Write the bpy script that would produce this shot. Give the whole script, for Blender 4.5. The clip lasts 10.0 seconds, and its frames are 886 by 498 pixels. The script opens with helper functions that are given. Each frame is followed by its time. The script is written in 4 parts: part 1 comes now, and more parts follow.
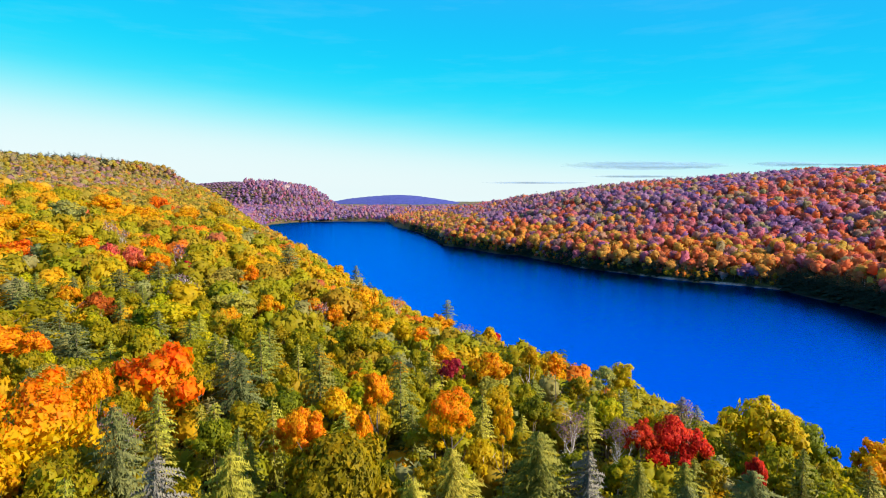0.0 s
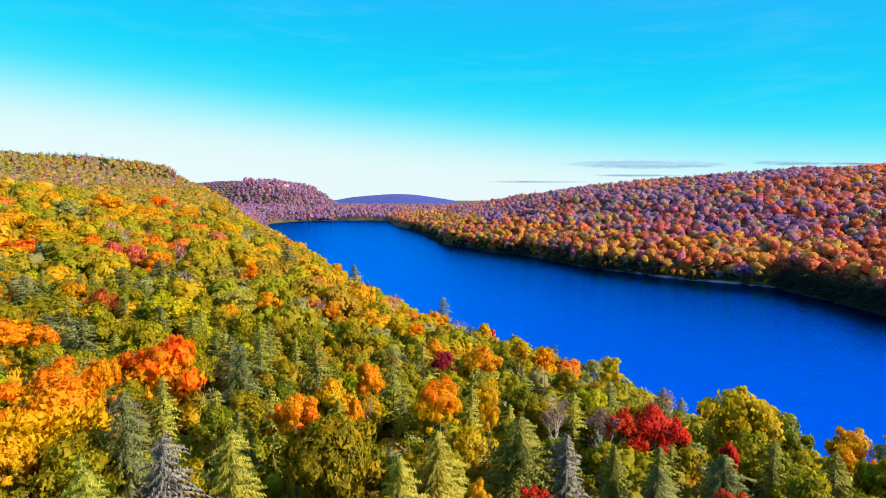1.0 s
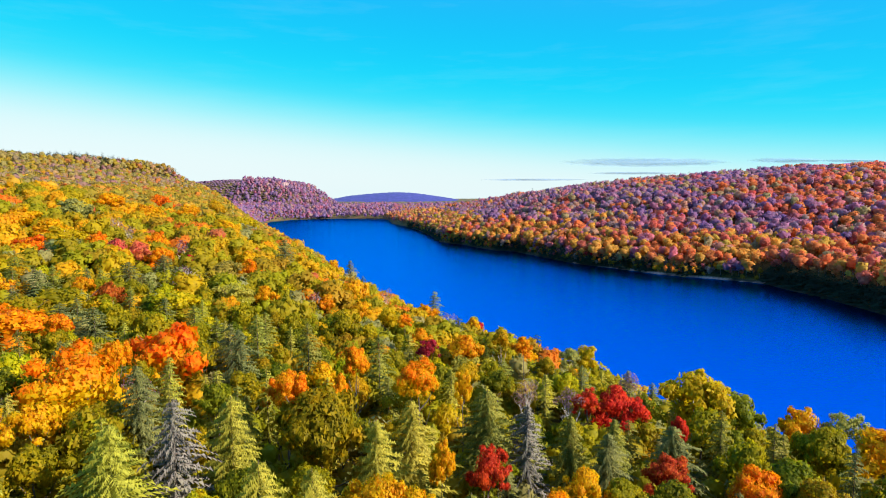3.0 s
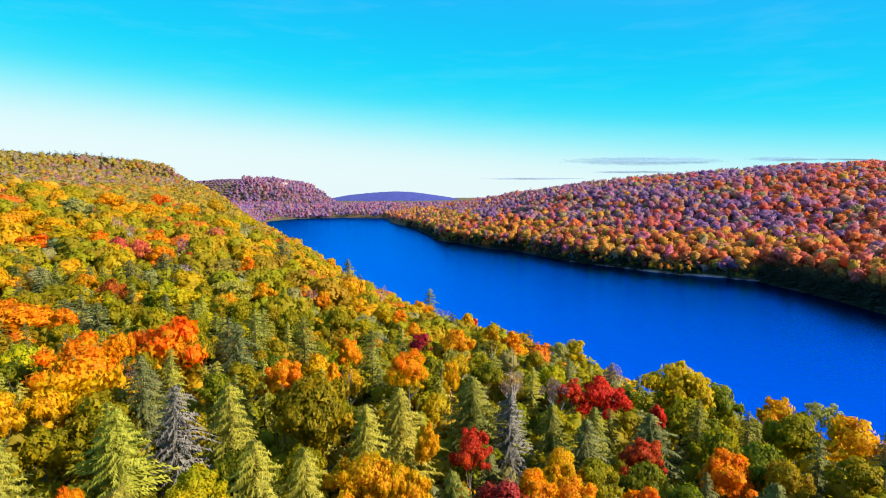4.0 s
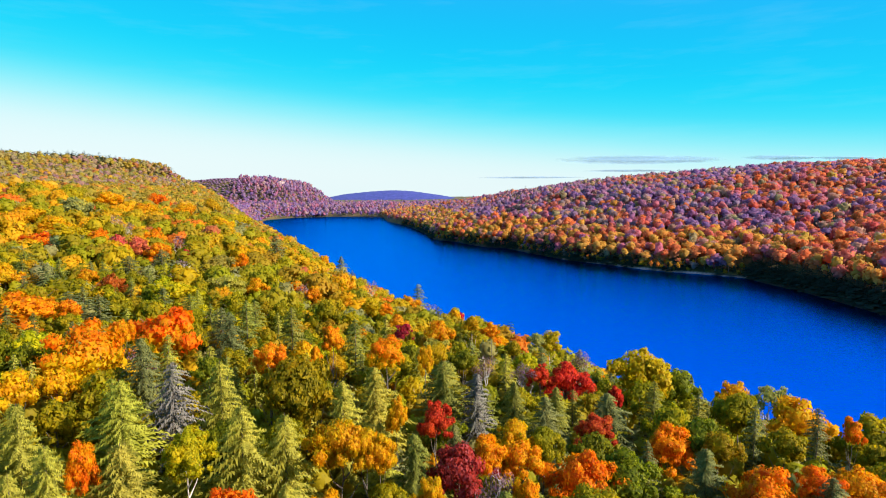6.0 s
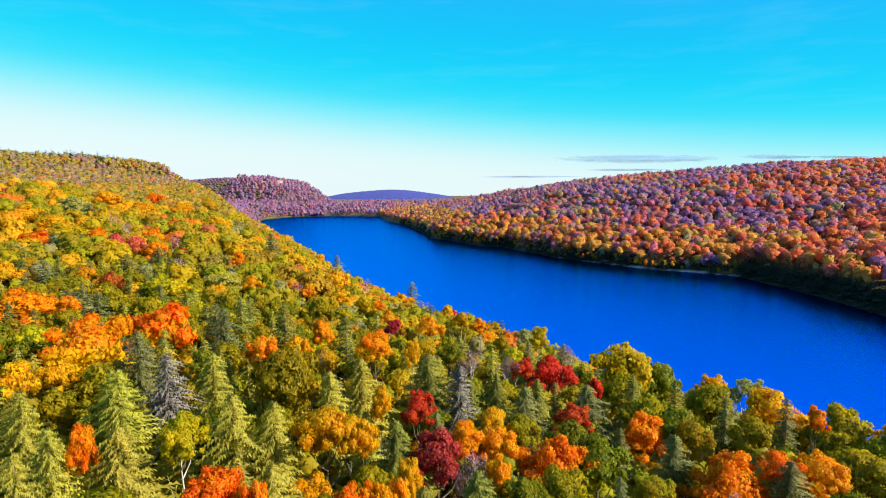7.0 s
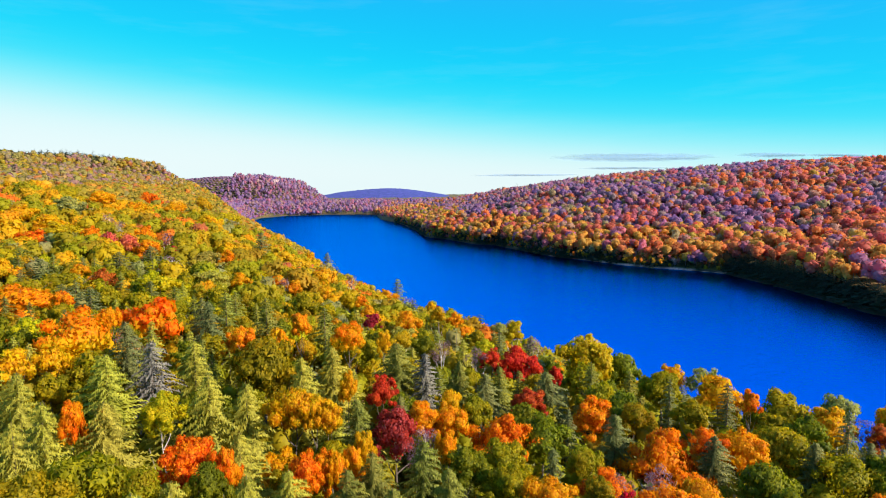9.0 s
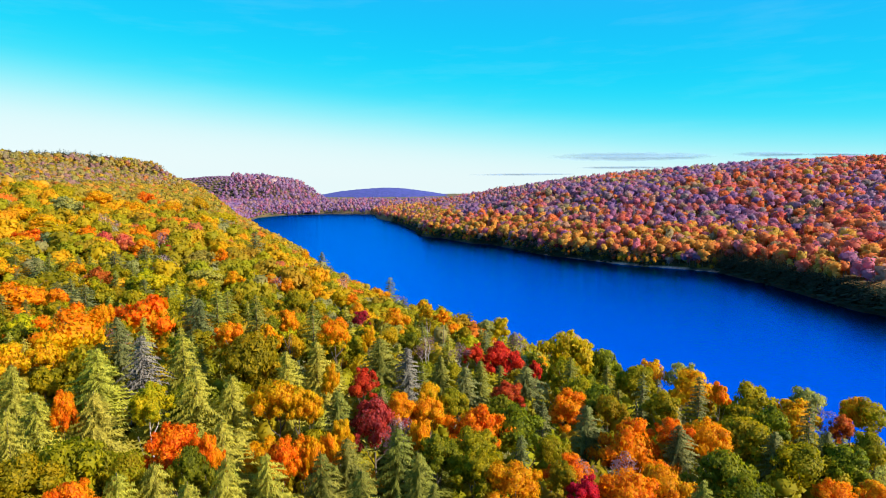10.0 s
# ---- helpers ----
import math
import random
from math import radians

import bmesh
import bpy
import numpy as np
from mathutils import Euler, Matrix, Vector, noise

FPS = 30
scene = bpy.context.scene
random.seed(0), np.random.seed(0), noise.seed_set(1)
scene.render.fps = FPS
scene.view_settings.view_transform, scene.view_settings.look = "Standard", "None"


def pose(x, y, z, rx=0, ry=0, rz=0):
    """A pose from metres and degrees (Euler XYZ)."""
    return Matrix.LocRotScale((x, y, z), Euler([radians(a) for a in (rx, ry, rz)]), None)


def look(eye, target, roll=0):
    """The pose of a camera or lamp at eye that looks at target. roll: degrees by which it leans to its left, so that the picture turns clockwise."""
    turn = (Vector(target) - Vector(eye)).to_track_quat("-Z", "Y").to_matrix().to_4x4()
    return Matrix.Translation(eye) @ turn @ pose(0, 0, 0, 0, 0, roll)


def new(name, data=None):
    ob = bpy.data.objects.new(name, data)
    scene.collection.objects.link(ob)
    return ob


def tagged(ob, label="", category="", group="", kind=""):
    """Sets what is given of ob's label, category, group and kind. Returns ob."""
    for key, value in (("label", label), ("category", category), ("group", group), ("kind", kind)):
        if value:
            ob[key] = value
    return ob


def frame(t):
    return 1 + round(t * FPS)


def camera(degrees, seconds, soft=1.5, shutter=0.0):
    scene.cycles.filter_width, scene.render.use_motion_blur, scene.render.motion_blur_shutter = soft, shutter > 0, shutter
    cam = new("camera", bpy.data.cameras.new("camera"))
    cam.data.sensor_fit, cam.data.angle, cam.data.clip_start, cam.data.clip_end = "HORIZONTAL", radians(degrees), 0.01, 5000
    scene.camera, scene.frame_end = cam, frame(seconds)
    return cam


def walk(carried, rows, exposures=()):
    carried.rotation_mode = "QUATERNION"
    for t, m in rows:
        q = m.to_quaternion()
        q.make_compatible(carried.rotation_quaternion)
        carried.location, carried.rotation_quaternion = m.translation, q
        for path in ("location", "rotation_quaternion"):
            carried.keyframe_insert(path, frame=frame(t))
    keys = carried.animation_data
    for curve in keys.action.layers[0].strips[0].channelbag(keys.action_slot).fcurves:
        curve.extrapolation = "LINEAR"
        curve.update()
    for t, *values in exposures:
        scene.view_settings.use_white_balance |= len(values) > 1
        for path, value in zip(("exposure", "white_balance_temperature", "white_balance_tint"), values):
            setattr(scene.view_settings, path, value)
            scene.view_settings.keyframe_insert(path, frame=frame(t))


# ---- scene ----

# ---- camera and its walk ----
cam = camera(76.0, 10.0, soft=1.0)
PATH = [
    (0, pose(0.00, 0.00, 69.34, 84.110, 0, 0.000) @ pose(0, 0, 0, 0, 0, 0.048)),
    (0.5, pose(0.65, -1.83, 69.39, 84.067, 0, -0.001) @ pose(0, 0, 0, 0, 0, 0.037)),
    (1, pose(1.34, -3.71, 69.44, 84.012, 0, -0.008) @ pose(0, 0, 0, 0, 0, 0.014)),
    (1.5, pose(2.02, -5.62, 69.52, 83.957, 0, -0.004) @ pose(0, 0, 0, 0, 0, -0.010)),
    (2, pose(2.77, -7.56, 69.60, 83.905, 0, -0.017) @ pose(0, 0, 0, 0, 0, -0.034)),
    (2.5, pose(3.49, -9.44, 69.65, 83.865, 0, -0.032) @ pose(0, 0, 0, 0, 0, -0.064)),
    (4, pose(5.73, -15.01, 69.63, 83.737, 0, -0.106) @ pose(0, 0, 0, 0, 0, -0.196)),
    (4.5, pose(6.52, -16.83, 69.62, 83.700, 0, -0.168) @ pose(0, 0, 0, 0, 0, -0.222)),
    (5, pose(7.36, -18.65, 69.61, 83.671, 0, -0.230) @ pose(0, 0, 0, 0, 0, -0.236)),
    (5.5, pose(8.26, -20.44, 69.65, 83.649, 0, -0.277) @ pose(0, 0, 0, 0, 0, -0.253)),
    (7, pose(11.23, -25.66, 69.76, 83.543, 0, -0.442) @ pose(0, 0, 0, 0, 0, -0.310)),
    (7.5, pose(12.30, -27.30, 69.80, 83.498, 0, -0.520) @ pose(0, 0, 0, 0, 0, -0.337)),
    (8, pose(13.45, -28.90, 69.87, 83.465, 0, -0.587) @ pose(0, 0, 0, 0, 0, -0.340)),
    (8.5, pose(14.67, -30.50, 70.02, 83.424, 0, -0.647) @ pose(0, 0, 0, 0, 0, -0.349)),
    (9, pose(15.96, -32.13, 70.21, 83.390, 0, -0.703) @ pose(0, 0, 0, 0, 0, -0.363)),
    (9.5, pose(17.33, -33.77, 70.31, 83.355, 0, -0.762) @ pose(0, 0, 0, 0, 0, -0.377)),
    (10, pose(18.69, -35.35, 70.37, 83.323, 0, -0.821) @ pose(0, 0, 0, 0, 0, -0.401)),
]
walk(cam, PATH)

# ---- world, sun and exposure ----
SUN_AZIMUTH, SUN_HEIGHT = radians(113), radians(31)  # from +y towards +x


def daylight():
    world = bpy.data.worlds.new("autumn_sky")
    scene.world = world
    world.use_nodes = True
    nodes, links = world.node_tree.nodes, world.node_tree.links
    nodes.clear()
    out = nodes.new("ShaderNodeOutputWorld")
    ground = nodes.new("ShaderNodeBackground")
    sky = nodes.new("ShaderNodeTexSky")
    sky.sky_type, sky.sun_disc = "NISHITA", False
    sky.sun_elevation, sky.sun_rotation = SUN_HEIGHT, SUN_AZIMUTH
    sky.air_density, sky.dust_density, sky.ozone_density = 1.0, 0.6, 2.0
    dim = nodes.new("ShaderNodeVectorMath")
    dim.operation = "SCALE"
    dim.inputs["Scale"].default_value = 0.1
    links.new(sky.outputs["Color"], dim.inputs[0])
    # the clear-air gradient from the pale horizon to the deep cyan overhead
    where = nodes.new("ShaderNodeTexCoord")
    split = nodes.new("ShaderNodeSeparateXYZ")
    links.new(where.outputs["Generated"], split.inputs[0])
    ramp = nodes.new("ShaderNodeValToRGB")
    ramp.color_ramp.interpolation = "B_SPLINE"
    stops = [(0.0, (0.84, 0.98, 1.0)), (0.05, (0.78, 0.98, 1.0)), (0.095, (0.30, 0.92, 1.0)), (0.14, (0.0, 0.78, 1.0)),
             (0.21, (0.0, 0.66, 1.0)), (0.30, (0.0, 0.52, 1.0)), (0.42, (0.04, 0.44, 1.0)), (1.0, (0.34, 0.52, 0.95))]
    while len(ramp.color_ramp.elements) < len(stops):
        ramp.color_ramp.elements.new(1.0)
    for stop, (at, tone) in zip(ramp.color_ramp.elements, stops):
        stop.position, stop.color = at, (*tone, 1)
    # paler towards the left, deeper towards the right
    lean = nodes.new("ShaderNodeMath")
    lean.operation = "MULTIPLY_ADD"
    lean.inputs[1].default_value = 0.085
    links.new(split.outputs["X"], lean.inputs[0])
    links.new(split.outputs["Z"], lean.inputs[2])
    links.new(lean.outputs[0], ramp.inputs["Fac"])
    blend = nodes.new("ShaderNodeMixRGB")
    blend.inputs["Fac"].default_value = 0.95
    links.new(dim.outputs[0], blend.inputs[1])
    links.new(ramp.outputs["Color"], blend.inputs[2])
    # thin high cloud
    stretch = nodes.new("ShaderNodeMapping")
    stretch.inputs["Scale"].default_value = (2.2, 2.2, 16)
    links.new(where.outputs["Generated"], stretch.inputs["Vector"])
    wisps = nodes.new("ShaderNodeTexNoise")
    wisps.inputs["Scale"].default_value, wisps.inputs["Detail"].default_value = 2.2, 7
    wisps.inputs["Roughness"].default_value = 0.6
    links.new(stretch.outputs[0], wisps.inputs["Vector"])
    thin = nodes.new("ShaderNodeMapRange")
    thin.inputs["From Min"].default_value, thin.inputs["From Max"].default_value = 0.52, 0.80
    thin.inputs["To Max"].default_value = 0.05
    links.new(wisps.outputs["Fac"], thin.inputs["Value"])
    cirrus = nodes.new("ShaderNodeMixRGB")
    cirrus.inputs[2].default_value = (0.75, 0.95, 1.0, 1)
    links.new(thin.outputs[0], cirrus.inputs["Fac"])
    links.new(blend.outputs[0], cirrus.inputs[1])
    links.new(cirrus.outputs[0], ground.inputs["Color"])
    ground.inputs["Strength"].default_value = 0.341
    links.new(ground.outputs[0], out.inputs["Surface"])
    lamp = bpy.data.lights.new("sun", "SUN")
    lamp.energy, lamp.angle, lamp.color = 3.55, radians(0.5), (1.0, 0.92, 0.80)
    away = Vector((math.sin(SUN_AZIMUTH) * math.cos(SUN_HEIGHT), math.cos(SUN_AZIMUTH) * math.cos(SUN_HEIGHT), math.sin(SUN_HEIGHT)))
    sun = new("sun", lamp)
    sun.matrix_world = look(away * 400, (0, 0, 0))


daylight()
scene.view_settings.exposure = 1.55


# ---- materials ----
def material(name):
    m = bpy.data.materials.new(name)
    m.use_nodes = True
    m.node_tree.nodes.clear()
    return m, m.node_tree.nodes, m.node_tree.links


def add(nodes, kind, **values):
    n = nodes.new(kind)
    for key, value in values.items():
        n.inputs[key.replace("_", " ")].default_value = value
    return n


def ramp_of(nodes, stops):
    r = nodes.new("ShaderNodeValToRGB")
    while len(r.color_ramp.elements) < len(stops):
        r.color_ramp.elements.new(1.0)
    for e, (at, tone) in zip(r.color_ramp.elements, stops):
        e.position, e.color = at, (*tone, 1)
    return r


def leaf_shader(m, nodes, links, tone, glow=0.3):
    """Leaves: matte, a little light comes through them."""
    out = nodes.new("ShaderNodeOutputMaterial")
    face = add(nodes, "ShaderNodeBsdfPrincipled", Roughness=0.62)
    face.inputs["Specular IOR Level"].default_value = 0.18
    back = nodes.new("ShaderNodeBsdfTranslucent")
    mix = nodes.new("ShaderNodeMixShader")
    mix.inputs["Fac"].default_value = glow
    links.new(tone, face.inputs["Base Color"])
    links.new(tone, back.inputs["Color"])
    links.new(face.outputs[0], mix.inputs[1])
    links.new(back.outputs[0], mix.inputs[2])
    links.new(mix.outputs[0], out.inputs["Surface"])


def leaves(name, tones, patch=2.6, spread=0.03, glow=0.58, rise=0.0, vary=(0.82, 1.26)):
    """Foliage of one kind of tree: patches of the tones through the crown, each clump and each tree a little different."""
    m, nodes, links = material(name)
    at = nodes.new("ShaderNodeTexCoord")
    per = nodes.new("ShaderNodeObjectInfo")
    patches = add(nodes, "ShaderNodeTexNoise", Scale=patch, Detail=3.0)
    patches.noise_dimensions = "4D"
    links.new(at.outputs["Object"], patches.inputs["Vector"])
    seed = nodes.new("ShaderNodeMath")
    seed.operation = "MULTIPLY"
    seed.inputs[1].default_value = 37.0
    links.new(per.outputs["Random"], seed.inputs[0])
    links.new(seed.outputs[0], patches.inputs["W"])
    clump = nodes.new("ShaderNodeNewGeometry")
    jitter = nodes.new("ShaderNodeMapRange")
    jitter.inputs["To Min"].default_value, jitter.inputs["To Max"].default_value = -0.16, 0.16
    links.new(clump.outputs["Random Per Island"], jitter.inputs["Value"])
    plus = nodes.new("ShaderNodeMath")
    links.new(patches.outputs["Fac"], plus.inputs[0])
    links.new(jitter.outputs[0], plus.inputs[1])
    # some maples turn from the top of the crown downwards
    local = nodes.new("ShaderNodeSeparateXYZ")
    links.new(at.outputs["Object"], local.inputs[0])
    turned = nodes.new("ShaderNodeMath")
    turned.operation = "MULTIPLY_ADD"
    turned.inputs[1].default_value, turned.inputs[2].default_value = rise, -0.55 * rise
    links.new(local.outputs["Z"], turned.inputs[0])
    sum_of = nodes.new("ShaderNodeMath")
    links.new(plus.outputs[0], sum_of.inputs[0])
    links.new(turned.outputs[0], sum_of.inputs[1])
    n = len(tones)
    ramp = ramp_of(nodes, [(0.34 + 0.32 * i / max(n - 1, 1), t) for i, t in enumerate(tones)])
    links.new(sum_of.outputs[0], ramp.inputs["Fac"])
    shift = nodes.new("ShaderNodeHueSaturation")
    hue = nodes.new("ShaderNodeMapRange")
    hue.inputs["To Min"].default_value, hue.inputs["To Max"].default_value = 0.5 - spread / 2, 0.5 + spread / 2
    links.new(per.outputs["Random"], hue.inputs["Value"])
    links.new(hue.outputs[0], shift.inputs["Hue"])
    value = nodes.new("ShaderNodeMapRange")
    value.inputs["To Min"].default_value, value.inputs["To Max"].default_value = vary
    links.new(clump.outputs["Random Per Island"], value.inputs["Value"])
    links.new(value.outputs[0], shift.inputs["Value"])
    links.new(ramp.outputs[0], shift.inputs["Color"])
    leaf_shader(m, nodes, links, shift.outputs[0], glow)
    return m


def forest_leaves(name):
    """Far woods: each tree's own tone is held in the mesh, each clump differs a little."""
    m, nodes, links = material(name)
    own = nodes.new("ShaderNodeVertexColor")
    own.layer_name = "tone"
    clump = nodes.new("ShaderNodeNewGeometry")
    value = nodes.new("ShaderNodeMapRange")
    value.inputs["To Min"].default_value, value.inputs["To Max"].default_value = 0.92, 1.18
    links.new(clump.outputs["Random Per Island"], value.inputs["Value"])
    shift = add(nodes, "ShaderNodeHueSaturation")
    links.new(value.outputs[0], shift.inputs["Value"])
    links.new(own.outputs["Color"], shift.inputs["Color"])
    leaf_shader(m, nodes, links, shift.outputs[0], 0.58)
    return m


def bark(name, pale, dark):
    m, nodes, links = material(name)
    out = nodes.new("ShaderNodeOutputMaterial")
    face = add(nodes, "ShaderNodeBsdfPrincipled", Roughness=0.85)
    at = nodes.new("ShaderNodeTexCoord")
    long = add(nodes, "ShaderNodeMapping", Scale=(6, 6, 0.8))
    grain = add(nodes, "ShaderNodeTexNoise", Scale=1.6, Detail=6.0)
    links.new(at.outputs["Object"], long.inputs["Vector"])
    links.new(long.outputs[0], grain.inputs["Vector"])
    ramp = ramp_of(nodes, [(0.35, dark), (0.62, pale)])
    links.new(grain.outputs["Fac"], ramp.inputs["Fac"])
    links.new(ramp.outputs[0], face.inputs["Base Color"])
    bump = add(nodes, "ShaderNodeBump", Strength=0.5, Distance=0.04)
    links.new(grain.outputs["Fac"], bump.inputs["Height"])
    links.new(bump.outputs[0], face.inputs["Normal"])
    links.new(face.outputs[0], out.inputs["Surface"])
    return m


def ground_cover():
    """Leaf litter and undergrowth; a strip of pale gravel and of shade-darkened mud along the water line."""
    m, nodes, links = material("forest_floor")
    out = nodes.new("ShaderNodeOutputMaterial")
    face = add(nodes, "ShaderNodeBsdfPrincipled", Roughness=0.95)
    at = nodes.new("ShaderNodeNewGeometry")
    big = add(nodes, "ShaderNodeTexNoise", Scale=0.02, Detail=6.0)
    small = add(nodes, "ShaderNodeTexNoise", Scale=0.6, Detail=8.0)
    for n in (big, small):
        links.new(at.outputs["Position"], n.inputs["Vector"])
    broad = ramp_of(nodes, [(0.35, (0.06, 0.05, 0.01)), (0.5, (0.12, 0.085, 0.018)), (0.66, (0.19, 0.11, 0.022))])
    fine = ramp_of(nodes, [(0.3, (0.45, 0.45, 0.42)), (0.7, (1.3, 1.2, 1.1))])
    links.new(big.outputs["Fac"], broad.inputs["Fac"])
    links.new(small.outputs["Fac"], fine.inputs["Fac"])
    both = nodes.new("ShaderNodeMixRGB")
    both.blend_type = "MULTIPLY"
    both.inputs["Fac"].default_value = 1
    links.new(broad.outputs[0], both.inputs[1])
    links.new(fine.outputs[0], both.inputs[2])
    split = nodes.new("ShaderNodeSeparateXYZ")
    links.new(at.outputs["Position"], split.inputs[0])
    edge = nodes.new("ShaderNodeMapRange")
    edge.inputs["From Min"].default_value, edge.inputs["From Max"].default_value = 0.9, 1.6
    edge.inputs["To Min"].default_value, edge.inputs["To Max"].default_value = 1, 0
    links.new(split.outputs["Z"], edge.inputs["Value"])
    sand = ramp_of(nodes, [(0.35, (0.26, 0.15, 0.14)), (0.7, (0.55, 0.38, 0.36))])
    links.new(small.outputs["Fac"], sand.inputs["Fac"])
    beach = add(nodes, "ShaderNodeTexNoise", Scale=0.05, Detail=2.0)
    links.new(at.outputs["Position"], beach.inputs["Vector"])
    some = nodes.new("ShaderNodeMapRange")
    some.inputs["From Min"].default_value, some.inputs["From Max"].default_value = 0.40, 0.50
    links.new(beach.outputs["Fac"], some.inputs["Value"])
    along_shore = nodes.new("ShaderNodeMath")
    along_shore.operation = "COMPARE"
    along_shore.inputs[1].default_value, along_shore.inputs[2].default_value = 452, 58
    links.new(split.outputs["Y"], along_shore.inputs[0])
    beach_of = nodes.new("ShaderNodeMath")
    beach_of.operation = "MULTIPLY"
    links.new(some.outputs[0], beach_of.inputs[0])
    links.new(along_shore.outputs[0], beach_of.inputs[1])
    # dark band at the water line paints the trees' shade onto the mud
    at_water = nodes.new("ShaderNodeMixRGB")
    at_water.inputs[1].default_value = (0.035, 0.028, 0.022, 1)
    links.new(beach_of.outputs[0], at_water.inputs["Fac"])
    links.new(sand.outputs[0], at_water.inputs[2])
    strip = nodes.new("ShaderNodeMixRGB")
    links.new(edge.outputs[0], strip.inputs["Fac"])
    links.new(both.outputs[0], strip.inputs[1])
    links.new(at_water.outputs[0], strip.inputs[2])
    links.new(strip.outputs[0], face.inputs["Base Color"])
    bump = add(nodes, "ShaderNodeBump", Strength=0.7, Distance=0.3)
    links.new(small.outputs["Fac"], bump.inputs["Height"])
    links.new(bump.outputs[0], face.inputs["Normal"])
    links.new(face.outputs[0], out.inputs["Surface"])
    return m


def lake_water():
    """Deep clear water with a light chop: a blue body and a sheen that mirrors the sky."""
    m, nodes, links = material("lake_water")
    out = nodes.new("ShaderNodeOutputMaterial")
    at = nodes.new("ShaderNodeNewGeometry")
    long = add(nodes, "ShaderNodeMapping", Scale=(0.35, 0.8, 1.0))
    links.new(at.outputs["Position"], long.inputs["Vector"])
    chop = add(nodes, "ShaderNodeTexNoise", Scale=1.1, Detail=5.0)
    links.new(long.outputs[0], chop.inputs["Vector"])
    gusts = add(nodes, "ShaderNodeTexNoise", Scale=0.012, Detail=4.0)
    links.new(long.outputs[0], gusts.inputs["Vector"])
    bump = add(nodes, "ShaderNodeBump", Strength=1.0, Distance=0.19)
    links.new(chop.outputs["Fac"], bump.inputs["Height"])
    body = nodes.new("ShaderNodeBsdfDiffuse")
    deep = ramp_of(nodes, [(0.3, (0.0, 0.018, 0.28)), (0.7, (0.0, 0.024, 0.34))])
    links.new(gusts.outputs["Fac"], deep.inputs["Fac"])
    links.new(deep.outputs[0], body.inputs["Color"])
    sheen = nodes.new("ShaderNodeBsdfGlossy")
    sheen.inputs["Color"].default_value = (0.0, 0.26, 1.0, 1)
    sheen.inputs["Roughness"].default_value = 0.14
    links.new(bump.outputs[0], sheen.inputs["Normal"])
    graze = add(nodes, "ShaderNodeFresnel", IOR=1.33)
    share = nodes.new("ShaderNodeMapRange")
    share.inputs["From Max"].default_value = 0.3
    share.inputs["To Min"].default_value, share.inputs["To Max"].default_value = 0.8, 1.0
    links.new(graze.outputs[0], share.inputs["Value"])
    mix = nodes.new("ShaderNodeMixShader")
    links.new(share.outputs[0], mix.inputs["Fac"])
    links.new(body.outputs[0], mix.inputs[1])
    links.new(sheen.outputs[0], mix.inputs[2])
    links.new(mix.outputs[0], out.inputs["Surface"])
    return m


LEAF = {
    "gold": leaves("gold_leaves", [(0.62, 0.24, 0.002), (0.72, 0.36, 0.003), (0.60, 0.38, 0.004)]),
    "yellow": leaves("yellow_leaves", [(0.44, 0.275, 0.0035), (0.57, 0.36, 0.0045), (0.50, 0.33, 0.0045)]),
    "orange": leaves("orange_leaves", [(0.72, 0.18, 0.002), (0.76, 0.28, 0.002), (0.72, 0.38, 0.003)]),
    "orange2": leaves("deep_orange_leaves", [(0.70, 0.145, 0.002), (0.76, 0.225, 0.002), (0.74, 0.31, 0.003)]),
    "red": leaves("red_leaves", [(0.42, 0.008, 0.010), (0.60, 0.014, 0.018), (0.62, 0.05, 0.012)]),
    "crimson": leaves("crimson_leaves", [(0.30, 0.012, 0.012), (0.46, 0.02, 0.02), (0.42, 0.06, 0.07)]),
    "olive": leaves("olive_leaves", [(0.22, 0.188, 0.003), (0.31, 0.25, 0.004), (0.41, 0.285, 0.004)]),
    "olive2": leaves("bronze_leaves", [(0.306, 0.19, 0.0046), (0.393, 0.261, 0.00575), (0.294, 0.248, 0.0046)]),
    "green": leaves("green_leaves", [(0.12, 0.135, 0.004), (0.18, 0.185, 0.005), (0.27, 0.245, 0.006)]),
    "pale": leaves("grey_green_leaves", [(0.24, 0.24, 0.06), (0.34, 0.32, 0.09), (0.40, 0.35, 0.06)]),
    "bare": leaves("last_mauve_leaves", [(0.24, 0.12, 0.13), (0.34, 0.19, 0.20)]),
    "conifer": leaves("hemlock_needles", [(0.31, 0.282, 0.03), (0.42, 0.375, 0.042), (0.50, 0.435, 0.05)], 3.0, 0.03, 0.52, vary=(0.88, 1.14)),
    "conifer2": leaves("spruce_needles", [(0.165, 0.17, 0.024), (0.235, 0.23, 0.033), (0.31, 0.288, 0.042)], 3.0, 0.03, 0.52, vary=(0.88, 1.14)),
    "bluefir": leaves("grey_fir_needles", [(0.13, 0.138, 0.042), (0.18, 0.184, 0.055), (0.25, 0.24, 0.062)], 3.0, 0.03, 0.5, vary=(0.88, 1.14)),
    "deadfir": leaves("dry_fir_twigs", [(0.12, 0.104, 0.09), (0.18, 0.156, 0.13), (0.15, 0.136, 0.09)], 3.0, 0.02, 0.1),
}
LEAF["twotone"] = leaves("orange_topped_leaves", [(0.66, 0.38, 0.003), (0.74, 0.34, 0.003), (0.76, 0.15, 0.002)], rise=0.5)
LEAF["lime"] = leaves("yellow_green_leaves", [(0.36, 0.34, 0.004), (0.46, 0.40, 0.005), (0.56, 0.42, 0.005)])
